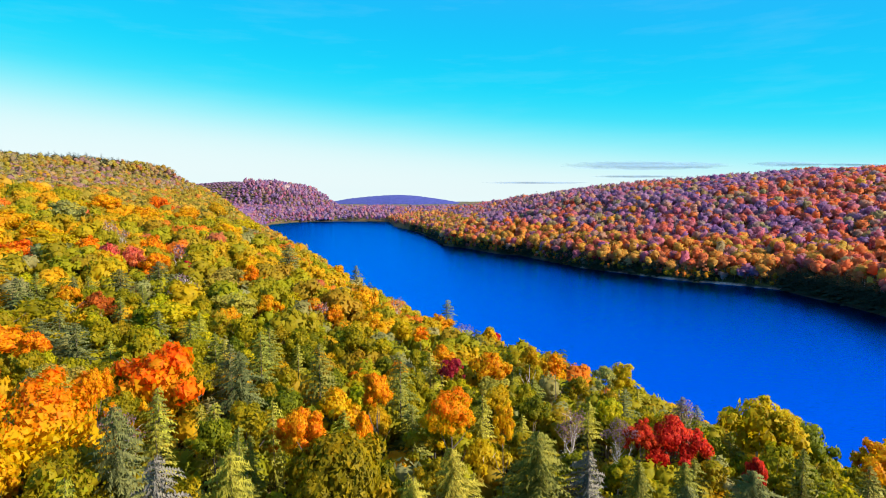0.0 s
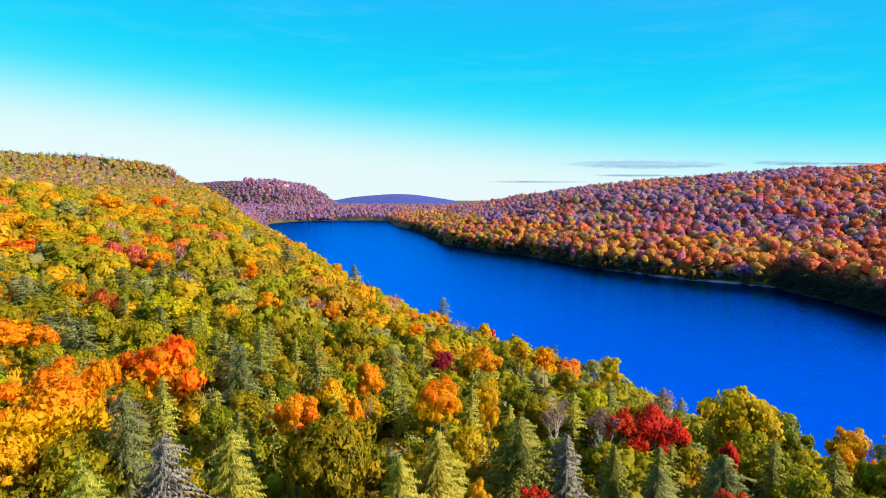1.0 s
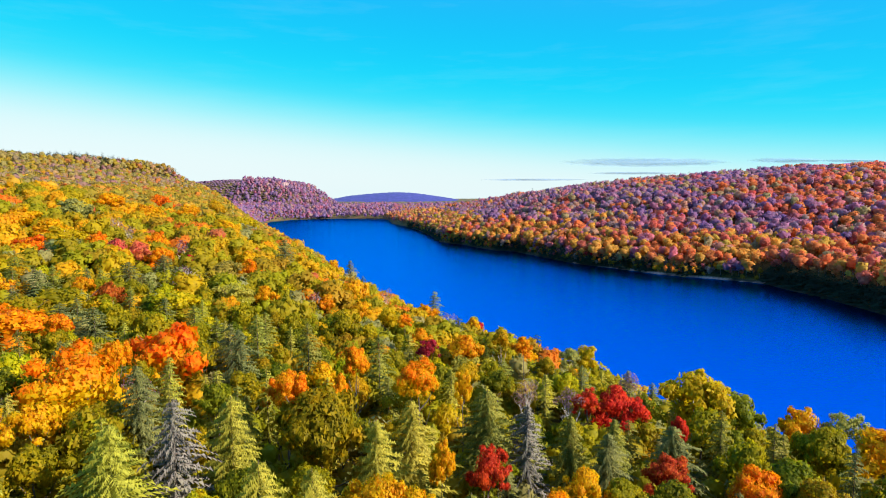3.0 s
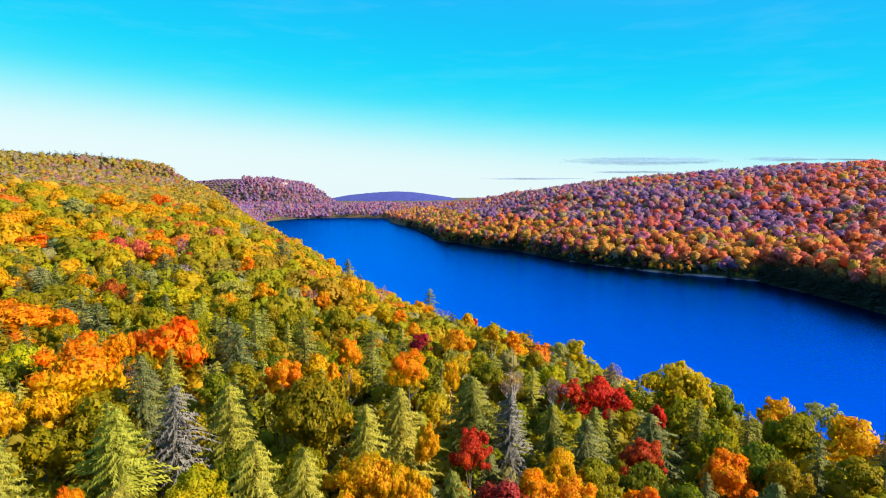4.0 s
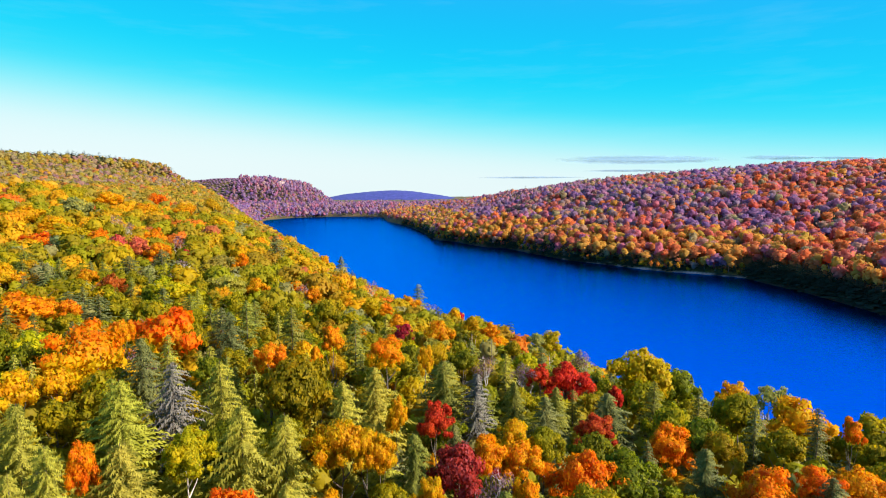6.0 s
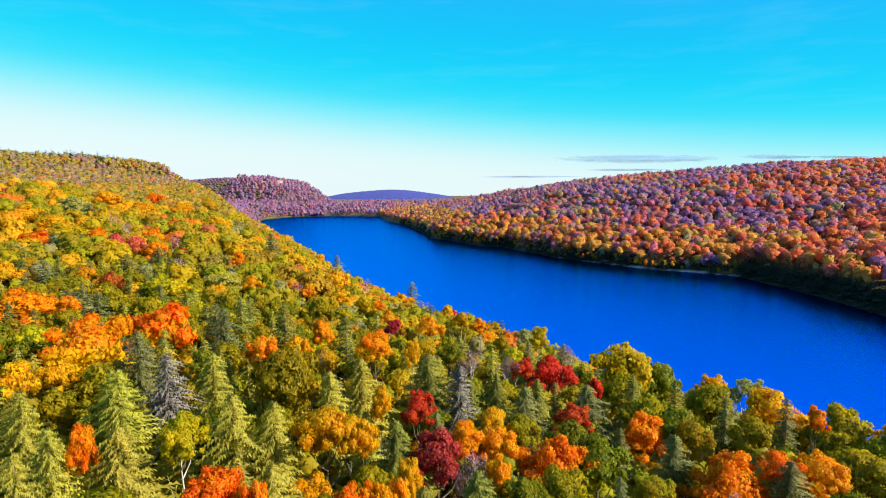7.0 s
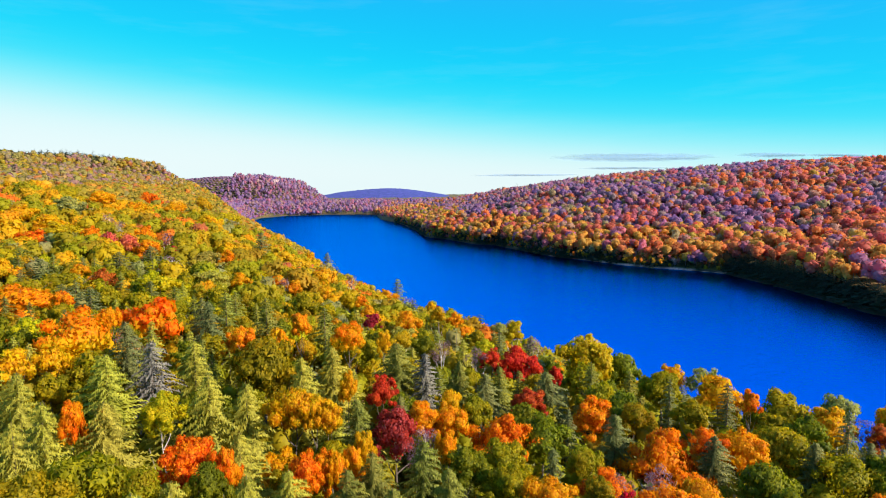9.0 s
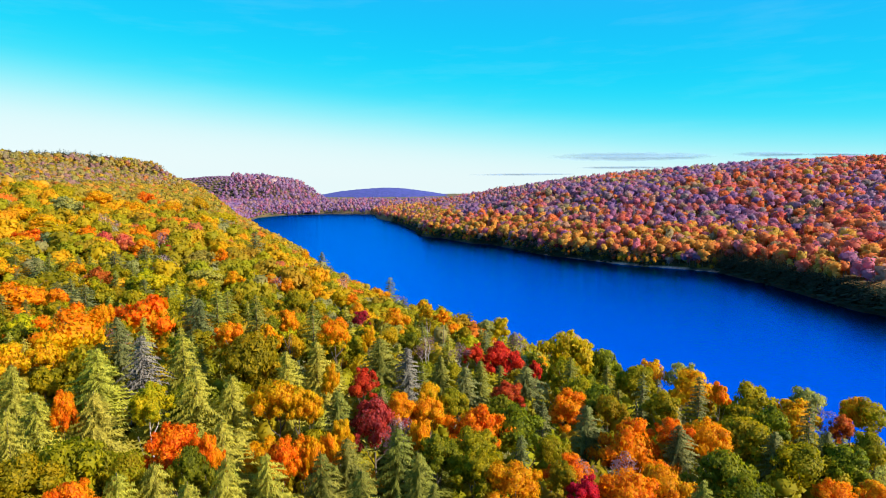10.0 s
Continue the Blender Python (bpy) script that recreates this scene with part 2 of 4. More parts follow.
LEAF["sage"] = leaves("sandy_green_leaves", [(0.32, 0.27, 0.035), (0.42, 0.34, 0.05), (0.47, 0.36, 0.05)])
LEAF["rose"] = leaves("rose_leaves", [(0.60, 0.10, 0.05), (0.62, 0.15, 0.09), (0.64, 0.22, 0.05)])
LEAF["rust"] = leaves("rust_leaves", [(0.40, 0.07, 0.012), (0.52, 0.11, 0.015), (0.48, 0.16, 0.012)])
BARK_DARK = bark("dark_bark", (0.16, 0.12, 0.09), (0.06, 0.045, 0.035))
BARK_PALE = bark("pale_birch_bark", (0.62, 0.52, 0.46), (0.28, 0.22, 0.20))
FOREST = forest_leaves("mixed_forest_leaves")


def far_woods(name, dark, pale):
    """Woods on a hill miles away."""
    m, nodes, links = material(name)
    out = nodes.new("ShaderNodeOutputMaterial")
    face = add(nodes, "ShaderNodeBsdfPrincipled", Roughness=1.0)
    at = nodes.new("ShaderNodeNewGeometry")
    mottle = add(nodes, "ShaderNodeTexNoise", Scale=0.05, Detail=7.0)
    links.new(at.outputs["Position"], mottle.inputs["Vector"])
    ramp = ramp_of(nodes, [(0.35, dark), (0.65, pale)])
    links.new(mottle.outputs["Fac"], ramp.inputs["Fac"])
    links.new(ramp.outputs[0], face.inputs["Base Color"])
    bump = add(nodes, "ShaderNodeBump", Strength=0.6, Distance=6.0)
    links.new(mottle.outputs["Fac"], bump.inputs["Height"])
    links.new(bump.outputs[0], face.inputs["Normal"])
    links.new(face.outputs[0], out.inputs["Surface"])
    return m


def cliff_rock():
    """Weathered pinkish-brown rock, streaked downwards."""
    m, nodes, links = material("cliff_rock")
    out = nodes.new("ShaderNodeOutputMaterial")
    face = add(nodes, "ShaderNodeBsdfPrincipled", Roughness=0.9)
    at = nodes.new("ShaderNodeNewGeometry")
    streak = add(nodes, "ShaderNodeMapping", Scale=(0.30, 0.30, 0.07))
    links.new(at.outputs["Position"], streak.inputs["Vector"])
    grain = add(nodes, "ShaderNodeTexNoise", Scale=1.0, Detail=8.0, Roughness=0.65)
    links.new(streak.outputs[0], grain.inputs["Vector"])
    ramp = ramp_of(nodes, [(0.35, (0.12, 0.07, 0.08)), (0.5, (0.34, 0.20, 0.19)), (0.68, (0.55, 0.38, 0.36))])
    links.new(grain.outputs["Fac"], ramp.inputs["Fac"])
    links.new(ramp.outputs[0], face.inputs["Base Color"])
    bump = add(nodes, "ShaderNodeBump", Strength=0.8, Distance=1.5)
    links.new(grain.outputs["Fac"], bump.inputs["Height"])
    links.new(bump.outputs[0], face.inputs["Normal"])
    links.new(face.outputs[0], out.inputs["Surface"])
    return m


ROCK = cliff_rock()
# the blue of the far air is put into this hill's colour
FAR_BLUE = far_woods("haze_blue_woods", (0.02, 0.03, 0.17), (0.045, 0.045, 0.24))
FAR_MAUVE = far_woods("mauve_distance", (0.16, 0.06, 0.20), (0.30, 0.11, 0.24))
FLOOR, WATER = ground_cover(), lake_water()


# ---- lie of the land: lake shores in plan, and the height of the ground ----
LEFT_SHORE = [(330, -600), (250, -250), (198, -80), (152, 10), (126, 62), (104, 105), (86, 133), (66, 160), (48, 185), (30, 212), (10, 246),
              (-12, 300), (-40, 350), (-72, 420), (-105, 520), (-150, 620), (-215, 750), (-292, 905), (-335, 1050), (-350, 1150), (-322, 1228)]
FAR_SHORE = [(-322, 1228), (-280, 1262), (-225, 1275), (-160, 1255), (-115, 1235)]
RIGHT_SHORE = [(-115, 1235), (-91, 1082), (-55, 990), (-36, 925), (-10, 800), (2, 718), (10, 702), (30, 682), (42, 655), (62, 618), (84, 606),
               (100, 567), (129, 501), (152, 477), (182, 437), (219, 412), (236, 398), (244, 350), (247, 300), (247, 262), (254, 245),
               (300, 150), (380, 0), (480, -250), (560, -600)]

RIDGE = [(-520, -400), (-490, 300), (-478, 600), (-474, 760), (-432, 885)]
KNOLLS = [(-28, 58, 32, 2.0), (0, 16, 24, -3.0), (45, 84, 18, 1.0), (64, 38, 24, 4.0), (-4, 34, 58, -4.0), (38, 38, 20, -2.5), (-6, 116, 30, -5.0), (-42, 158, 26, -3.0)]


def way_to(line, x, y):
    """Distance of points to a line of corners, in plan."""
    best = np.full(np.shape(x), 1e9)
    for (ax, ay), (bx, by) in zip(line[:-1], line[1:]):
        dx, dy = bx - ax, by - ay
        s = np.clip(((x - ax) * dx + (y - ay) * dy) / (dx * dx + dy * dy), 0, 1)
        best = np.minimum(best, np.hypot(x - ax - s * dx, y - ay - s * dy))
    return best


def in_lake(x, y):
    ring = LEFT_SHORE + FAR_SHORE[1:] + RIGHT_SHORE[1:]
    inside = np.zeros(np.shape(x), bool)
    for (ax, ay), (bx, by) in zip(ring, ring[1:] + ring[:1]):
        if ay != by:
            inside ^= ((ay > y) != (by > y)) & (x < (bx - ax) * (y - ay) / (by - ay) + ax)
    return inside


def step(a, b, v):
    s = np.clip((v - a) / (b - a), 0, 1)
    return s * s * (3 - 2 * s)


def wavy(x, y):
    """Gentle unevenness, about -1 to 1."""
    return (np.sin(x * 0.061 + 1.3 * np.sin(y * 0.023)) + np.sin(y * 0.053 + 1.7 * np.sin(x * 0.031 + 2)) + 0.6 * np.sin((x + y) * 0.13)) / 2.6


def height(x, y):
    x, y = np.asarray(x, float), np.asarray(y, float)
    dl, df, dr = way_to(LEFT_SHORE, x, y), way_to(FAR_SHORE, x, y), way_to(RIGHT_SHORE, x, y)
    slope = np.interp(dl, [0, 8, 50, 70, 100, 130, 165, 215, 330, 900], [0, 2.5, 18.5, 25.5, 30, 33.5, 38, 43, 57, 70])
    slope = slope * (1 + (np.interp(y, [70, 125, 165, 250], [1, 1.18, 1.38, 1.55]) - 1) * step(25, 100, dl))
    slope = np.minimum(slope, 70 + 0.25 * (slope - 70))
    to_ridge = np.where(x < np.interp(y, [q for _, q in RIDGE], [p for p, _ in RIDGE]), 0, way_to(RIDGE, x, y))
    near = slope + np.maximum(np.interp(y, [500, 640, 770, 885], [104, 110, 113, 101]) - slope, 0) * (0.42 * step(170, 45, to_ridge) + 0.58 * step(46, 4, to_ridge))
    beyond = np.interp(dl, [0, 8, 35, 150, 300, 600], [0, 5, 28, 44, 48, 50])
    beyond = beyond * np.interp(y, [1250, 1600], [1, 0.15])
    past = step(875, 935, y - 0.12 * (x + 426))
    left = near * (1 - past) + beyond * past
    right = np.interp(dr, [0, 5, 14, 40, 110, 150, 285, 430, 600, 1500], [0, 3.2, 7, 14, 28, 40, 64, 84, 90, 70])
    right = right * np.interp(y, [380, 500, 620, 800, 1050, 1300, 1550, 2500], [0.84, 0.93, 1.14, 1.21, 1.07, 0.56, 0.13, 0.03])
    far = np.interp(df, [0, 30, 1000], [0, 2, 6])
    wl, wf, wr = (np.maximum(d, 0.5) ** -3.0 for d in (dl, df, dr))
    z = (wl * left + wf * far + wr * right) / (wl + wf + wr)
    mesa = 88 * np.interp(x, [-800, -560, -450], [1.07, 1.0, 0.92]) * step(-292, -430, x) * step(1290, 1520, y) * (1 - step(1750, 2150, y)) * (0.94 + 0.06 * np.sin(x * 0.02))
    z = np.maximum(z, mesa)
    bank = 4 * step(2, 14, dr) * step(440, 385, y) * (1 - step(60, 160, dr)) * step(-50, 120, y)
    z = z + bank * (dr < dl)
    for cx, cy, wide, lift in KNOLLS:
        z = z + lift * np.exp(-((x - cx) ** 2 + (y - cy) ** 2) / wide**2)
    shore = np.minimum(np.minimum(dl, dr), df)
    z = z + 1.6 * wavy(x, y) * step(10, 60, shore)
    z = z - 0.02 * np.maximum(np.hypot(x, y) - 3300, 0)
    return np.where(in_lake(x, y), -np.minimum(0.22 * shore, 6), z + 0.05)


# ---- ground and lake ----
def sheet_axis(fine_from, fine_to, gap, low, high):
    mid = list(np.arange(fine_from, fine_to + gap, gap))
    up, down, g = [mid[-1]], [mid[0]], gap
    while up[-1] < high:
        g *= 1.16
        up.append(up[-1] + g)
    g = gap
    while down[-1] > low:
        g *= 1.16
        down.append(down[-1] - g)
    return np.array(down[:0:-1] + mid + up[1:])


def mesh_of(name, verts, faces, mat, smooth=False, normals=None):
    """A mesh from arrays of corners and of four- or three-cornered faces."""
    me = bpy.data.meshes.new(name)
    verts, faces = np.asarray(verts, np.float32), np.asarray(faces, np.int32)
    n, k = faces.shape
    me.vertices.add(len(verts))
    me.vertices.foreach_set("co", verts.ravel())
    me.loops.add(n * k)
    me.loops.foreach_set("vertex_index", faces.ravel())
    me.polygons.add(n)
    me.polygons.foreach_set("loop_start", np.arange(0, n * k, k, dtype=np.int32))
    me.polygons.foreach_set("loop_total", np.full(n, k, np.int32))
    if smooth:
        me.polygons.foreach_set("use_smooth", np.ones(n, bool))
    me.materials.append(mat)
    me.update(calc_edges=True)
    if normals is not None:
        me.polygons.foreach_set("use_smooth", np.ones(n, bool))
        me.normals_split_custom_set_from_vertices(normals)
    return me


def ground_sheet():
    xs, ys = sheet_axis(-540, 540, 7, -4300, 4300), sheet_axis(-60, 1320, 7, -1400, 4300)
    gx, gy = np.meshgrid(xs, ys)
    verts = np.stack([gx, gy, height(gx, gy)], -1).reshape(-1, 3)
    i = np.arange(len(ys) - 1)[:, None] * len(xs) + np.arange(len(xs) - 1)
    faces = np.stack([i, i + 1, i + 1 + len(xs), i + len(xs)], -1).reshape(-1, 4)
    ob = new("ground", mesh_of("ground", verts, faces, FLOOR, True))
    tagged(ob, "wooded hills of leaf litter round a lake basin", "ground", kind="structure")


def lake_sheet():
    bm = bmesh.new()
    # reaches a little under the banks, which rise through it
    xs, ys = np.linspace(-420, 620, 40), np.linspace(-620, 1310, 70)
    grid = {}
    for a, x in enumerate(xs):
        for b, y in enumerate(ys):
            grid[a, b] = bm.verts.new((x, y, 0))
    at_water = in_lake(*np.meshgrid(xs, ys)) | (np.minimum(np.minimum(way_to(LEFT_SHORE, *np.meshgrid(xs, ys)), way_to(RIGHT_SHORE, *np.meshgrid(xs, ys))),
                                                     way_to(FAR_SHORE, *np.meshgrid(xs, ys))) < 30)
    for a in range(len(xs) - 1):
        for b in range(len(ys) - 1):
            if at_water[b:b + 2, a:a + 2].any():
                bm.faces.new([grid[a, b], grid[a + 1, b], grid[a + 1, b + 1], grid[a, b + 1]])
    bmesh.ops.delete(bm, geom=[v for v in bm.verts if not v.link_faces], context="VERTS")
    me = bpy.data.meshes.new("water")
    bm.to_mesh(me)
    bm.free()
    me.materials.append(WATER)
    tagged(new("water", me), "deep blue lake with a light chop", "lake", kind="structure")


def far_hill(x0, x1, y0, y1, crest, base, mat, label):
    """A distant hill that closes the valley; crest: rows of x and height."""
    xs, ys = np.linspace(x0, x1, 90), np.linspace(y0, y1, 24)
    gx, gy = np.meshgrid(xs, ys)
    top = np.interp(gx, [p for p, _ in crest], [q for _, q in crest])
    fall = np.clip(1 - ((2 * gy - y0 - y1) / (y1 - y0)) ** 2, 0, 1)
    z = (top - base) * fall + base + 1.2 * wavy(gx * 2.3, gy * 1.1) + 0.9 * np.sin(gx * 0.31 + gy * 0.05) * fall
    i = np.arange(len(ys) - 1)[:, None] * len(xs) + np.arange(len(xs) - 1)
    faces = np.stack([i, i + 1, i + 1 + len(xs), i + len(xs)], -1).reshape(-1, 4)
    ob = new("backdrop", mesh_of("backdrop", np.stack([gx, gy, z], -1).reshape(-1, 3), faces, mat, True))
    tagged(ob, label, "hill", kind="structure")


def cliff(line, foot, brow, label):
    """A rock face along a line in plan, bulging and stepped, its foot in the slope below."""
    n, rows = 90, 12
    way = np.cumsum([0] + [math.hypot(b[0] - a[0], b[1] - a[1]) for a, b in zip(line[:-1], line[1:])])
    s = np.linspace(0, way[-1], n)
    x, y = np.interp(s, way, [p[0] for p in line]), np.interp(s, way, [p[1] for p in line])
    tx, ty = np.gradient(x), np.gradient(y)
    size = np.hypot(tx, ty)
    nx, ny = ty / size, -tx / size
    rng = np.random.default_rng(5)
    top = brow + 2.5 * np.sin(s * 0.09) + rng.uniform(-1, 1, n)
    low = foot + 4 * np.sin(s * 0.05 + 1) + rng.uniform(-2, 2, n)
    verts = []
    for k in range(rows):
        u = k / (rows - 1)
        out_by = 14 * (1 - u) ** 1.4 + rng.uniform(-1.4, 1.4, n) * (0 < k < rows - 1) + 2.0 * np.sin(s * 0.35) * (1 - u)
        verts.append(np.stack([x + nx * out_by, y + ny * out_by, low * (1 - u) + top * u], -1))
    verts.append(np.stack([x - nx * 14, y - ny * 14, top - 1.5], -1))
    i = np.arange(rows)[:, None] * n + np.arange(n - 1)
    faces = np.stack([i, i + 1, i + 1 + n, i + n], -1).reshape(-1, 4)
    ob = new("cliff", mesh_of("cliff", np.concatenate(verts), faces, ROCK))
    tagged(ob, label, "cliff", kind="structure")


ground_sheet()
lake_sheet()
far_hill(-760, 260, 2500, 3500, [(-760, -24), (-640, -2), (-560, 14), (-480, 28), (-400, 36), (-330, 42), (-240, 46), (-150, 42), (-60, 30), (20, 18), (120, 0), (260, -24)], -24,
         FAR_BLUE, "distant wooded hill, coloured haze-blue above the lake's end")
far_hill(700, 2300, 1350, 1950, [(700, 40), (900, 98), (1060, 128), (1200, 140), (1500, 146), (1900, 120), (2300, 40)], 20,
         FAR_MAUVE, "distant mauve wooded ridge beyond the near hill")
cliff([(-460, 700), (-462, 770), (-440, 850), (-424, 884)], 74, 101, "weathered pinkish rock face below the wooded ridge")
cliff([(-560, 1492), (-470, 1500), (-405, 1508)], 62, 83, "pale rock face high on the flat-topped hill")


# ---- trees: shapes ----
def unit(n):
    return n / np.maximum(np.linalg.norm(n, axis=1, keepdims=True), 1e-9)


def sprays_at(centre, out, rng, size):
    """Leaf sprays: one small three-cornered spray at each centre, its face turned the way 'out'."""
    n = len(centre)
    out = unit(out)
    side = unit(np.cross(out, rng.normal(size=(n, 3))))
    up = np.cross(out, side)
    s = size * rng.uniform(0.55, 1.5, (n, 1))
    a, b = side * s, up * s
    corners = [centre - a * rng.uniform(0.6, 1.1, (n, 1)) - b * rng.uniform(0.3, 0.7, (n, 1)),
               centre + a * rng.uniform(0.6, 1.1, (n, 1)) - b * rng.uniform(0.3, 0.7, (n, 1)),
               centre + a * rng.uniform(-0.5, 0.5, (n, 1)) + b * rng.uniform(0.7, 1.2, (n, 1))]
    return np.stack(corners, 1).reshape(-1, 3), np.arange(3 * n).reshape(-1, 3)


def facing(v, f, n):
    """Turn each face so that it agrees with the normals n, one a corner."""
    a = np.cross(v[f[:, 1]] - v[f[:, 0]], v[f[:, 2]] - v[f[:, 0]])
    return np.where((a * n[f[:, 0]]).sum(1)[:, None] < 0, f[:, ::-1], f)


def ball(level):
    """Corners and three-cornered faces of a unit icosphere."""
    bm = bmesh.new()
    bmesh.ops.create_icosphere(bm, subdivisions=level, radius=1.0)
    v, f = np.array([q.co[:] for q in bm.verts]), np.array([[q.index for q in g.verts] for g in bm.faces])
    bm.free()
    return v, f


LUMP = ball(1)


def broad_crown(rng, sprays, size, lobes, low=0.34, smooth=0.6, lump=LUMP, full=0.80):
    """A broadleaf crown for a tree 1 high with a crown 1 across: a heap of uneven lobes of inner foliage, clad in small leaf sprays."""
    c = unit(rng.normal(size=(lobes, 3)))
    reach = rng.uniform(0.30, 1.0, (lobes, 1)) ** 0.55
    if lobes > 8:  # some boughs reach farther than others
        arms = unit(rng.normal(size=(5, 3)) * [1, 1, 0.5])
        reach *= 0.78 + 0.36 * np.clip((c @ arms.T).max(1, keepdims=True), 0, 1) ** 2 * rng.uniform(0.7, 1.2, (lobes, 1))
    c *= reach * [0.42 * rng.uniform(0.85, 1.2), 0.42, 0.24]
    c[:, 2] += 0.5 * (1 + low) - 0.22 * (c[:, 0] ** 2 + c[:, 1] ** 2) / 0.16 * 0.5
    r = rng.uniform(0.45, 1.2, lobes) * (0.30 if lobes < 20 else 0.34) / lobes**0.36 * (0.9 if lobes > 8 else 1.15)
    r[0], c[0] = 0.22, (0, 0, 0.5 * (1 + low))
    flat = np.array([1, 1, 0.72 if lobes > 8 else 0.9])
    pick = rng.choice(lobes, sprays * 3, p=r**2 / (r**2).sum())
    d = rng.normal(size=(sprays * 3, 3))
    d[:, 2] += 0.35
    d = unit(d)
    p = c[pick] + d * flat * (r[pick] * rng.uniform(0.80, 1.2, sprays * 3))[:, None]
    deep = (np.linalg.norm((p[:, None] - c[None]) / flat, axis=2) < 0.76 * r[None]).any(1)
    keep = np.flatnonzero(~deep)[:sprays]
    p, d = p[keep], d[keep]
    mid = unit(p - [0, 0, 0.5 * (1 + low)])
    out = unit(d * 0.8 + mid * 0.4 + rng.normal(size=p.shape) * 0.5)
    v, f = sprays_at(p, out, rng, size)
    n = np.repeat(unit(unit(d * 0.75 + mid * 0.5) * smooth + out * (1.1 - smooth) + [0, 0, max(smooth - 0.6, 0) * 1.6]), 3, 0)
    f = facing(v, f, n)
    bv, bf = lump
    body = (c[:, None] + bv[None] * flat * (r * full)[:, None, None] * rng.uniform(0.86, 1.14, (lobes, len(bv), 1))).reshape(-1, 3)
    body_n = unit(np.tile(bv, (lobes, 1)) * 0.8 + unit(body - [0, 0, 0.5 * (1 + low)]) * 0.4)
    body_f = (bf[None] + (np.arange(lobes) * len(bv))[:, None, None]).reshape(-1, 3)
    v, f, n = np.concatenate([v, body]), np.concatenate([f, body_f + len(v)]), np.concatenate([n, body_n])
    v[:, 2] = (v[:, 2] - v[:, 2].min()) / (v[:, 2].max() - v[:, 2].min())
    return v, f, n


def fir_crown(rng, branches, stations, droop=0.3, thin=1.0):
    """A conifer crown for a tree 1 high and 1 across: drooping boughs with feathery sprays to both sides and on top."""
    v = []
    lean = rng.uniform(0, 6.28)
    for k in range(branches):
        h = 0.08 + 0.91 * ((k + rng.uniform(0, 1)) / branches) ** 0.9
        a = k * 2.399 + rng.uniform(-0.5, 0.5)
        lump = 1 + 0.30 * math.sin(3 * a + 9 * h + lean) * math.sin(17 * h + 2 * lean)
        reach = 0.50 * (1 - h) ** 0.62 * rng.uniform(0.5, 1.2) * lump * (1 + 0.2 * math.cos(a - lean)) + 0.012
        d, t = np.array([math.cos(a), math.sin(a), 0]), np.array([-math.sin(a), math.cos(a), 0])
        rise = 0.10 * (1 - h)
        for j in range(stations):
            s0, s1 = (j + 0.15) / stations, (j + 1.15) / stations
            z0, z1 = h + rise * s0 - droop * reach * s0 * s0 * 0.6, h + rise * s1 - droop * reach * s1 * s1 * 0.6
            p0, p1 = d * reach * s0 + [0, 0, z0], d * reach * s1 + [0, 0, z1]
            w = thin * (0.016 + (0.09 if stations > 4 else 0.15 if stations > 2 else 0.28) * reach) * (1.1 - 0.75 * s0) * rng.uniform(0.6, 1.35)
            for q in (1, -1):
                tip = (p0 * 0.3 + p1 * 0.7) + t * q * w + d * (0.07 * reach + 0.25 * w) + [0, 0, -0.010 - 0.3 * w * rng.uniform(-0.2, 1)]
                v += [p0, tip, p1]
            tuft = p0 * 0.5 + p1 * 0.5 + t * w * rng.uniform(-0.5, 0.5) + d * w * 0.3 + [0, 0, rng.uniform(0.006, 0.018)]
            v += [p0, tuft, p1]
    v = np.array(v)
    f = np.arange(len(v)).reshape(-1, 3)
    out = unit(v * [1, 1, 0]) * 0.8 + [0, 0, 0.55]
    own = np.repeat(np.cross(v[1::3] - v[0::3], v[2::3] - v[0::3]), 3, 0)
    own = unit(own * np.sign((own * out).sum(1))[:, None])
    n = unit(out * 0.8 + own * 0.3)
    return v, facing(v, f, n), n


def tube(a, b, ra, rb, sides=5):
    a, b = np.array(a, float), np.array(b, float)
    d = (b - a) / np.linalg.norm(b - a)
    s = np.cross(d, [0.3, 0.9, 0.2])
    s /= np.linalg.norm(s)
    u = np.cross(d, s)
    ang = np.arange(sides) * 2 * math.pi / sides
    ring = np.cos(ang)[:, None] * s + np.sin(ang)[:, None] * u
    i = np.arange(sides)
    return np.concatenate([a + ring * ra, b + ring * rb]), np.stack([i, (i + 1) % sides, (i + 1) % sides + sides, i + sides], 1)


def joined(pieces):
    vs, fs, n = [], [], 0
    for v, f in pieces:
        vs.append(v)
        fs.append(f + n)
        n += len(v)
    return np.concatenate(vs), np.concatenate(fs)


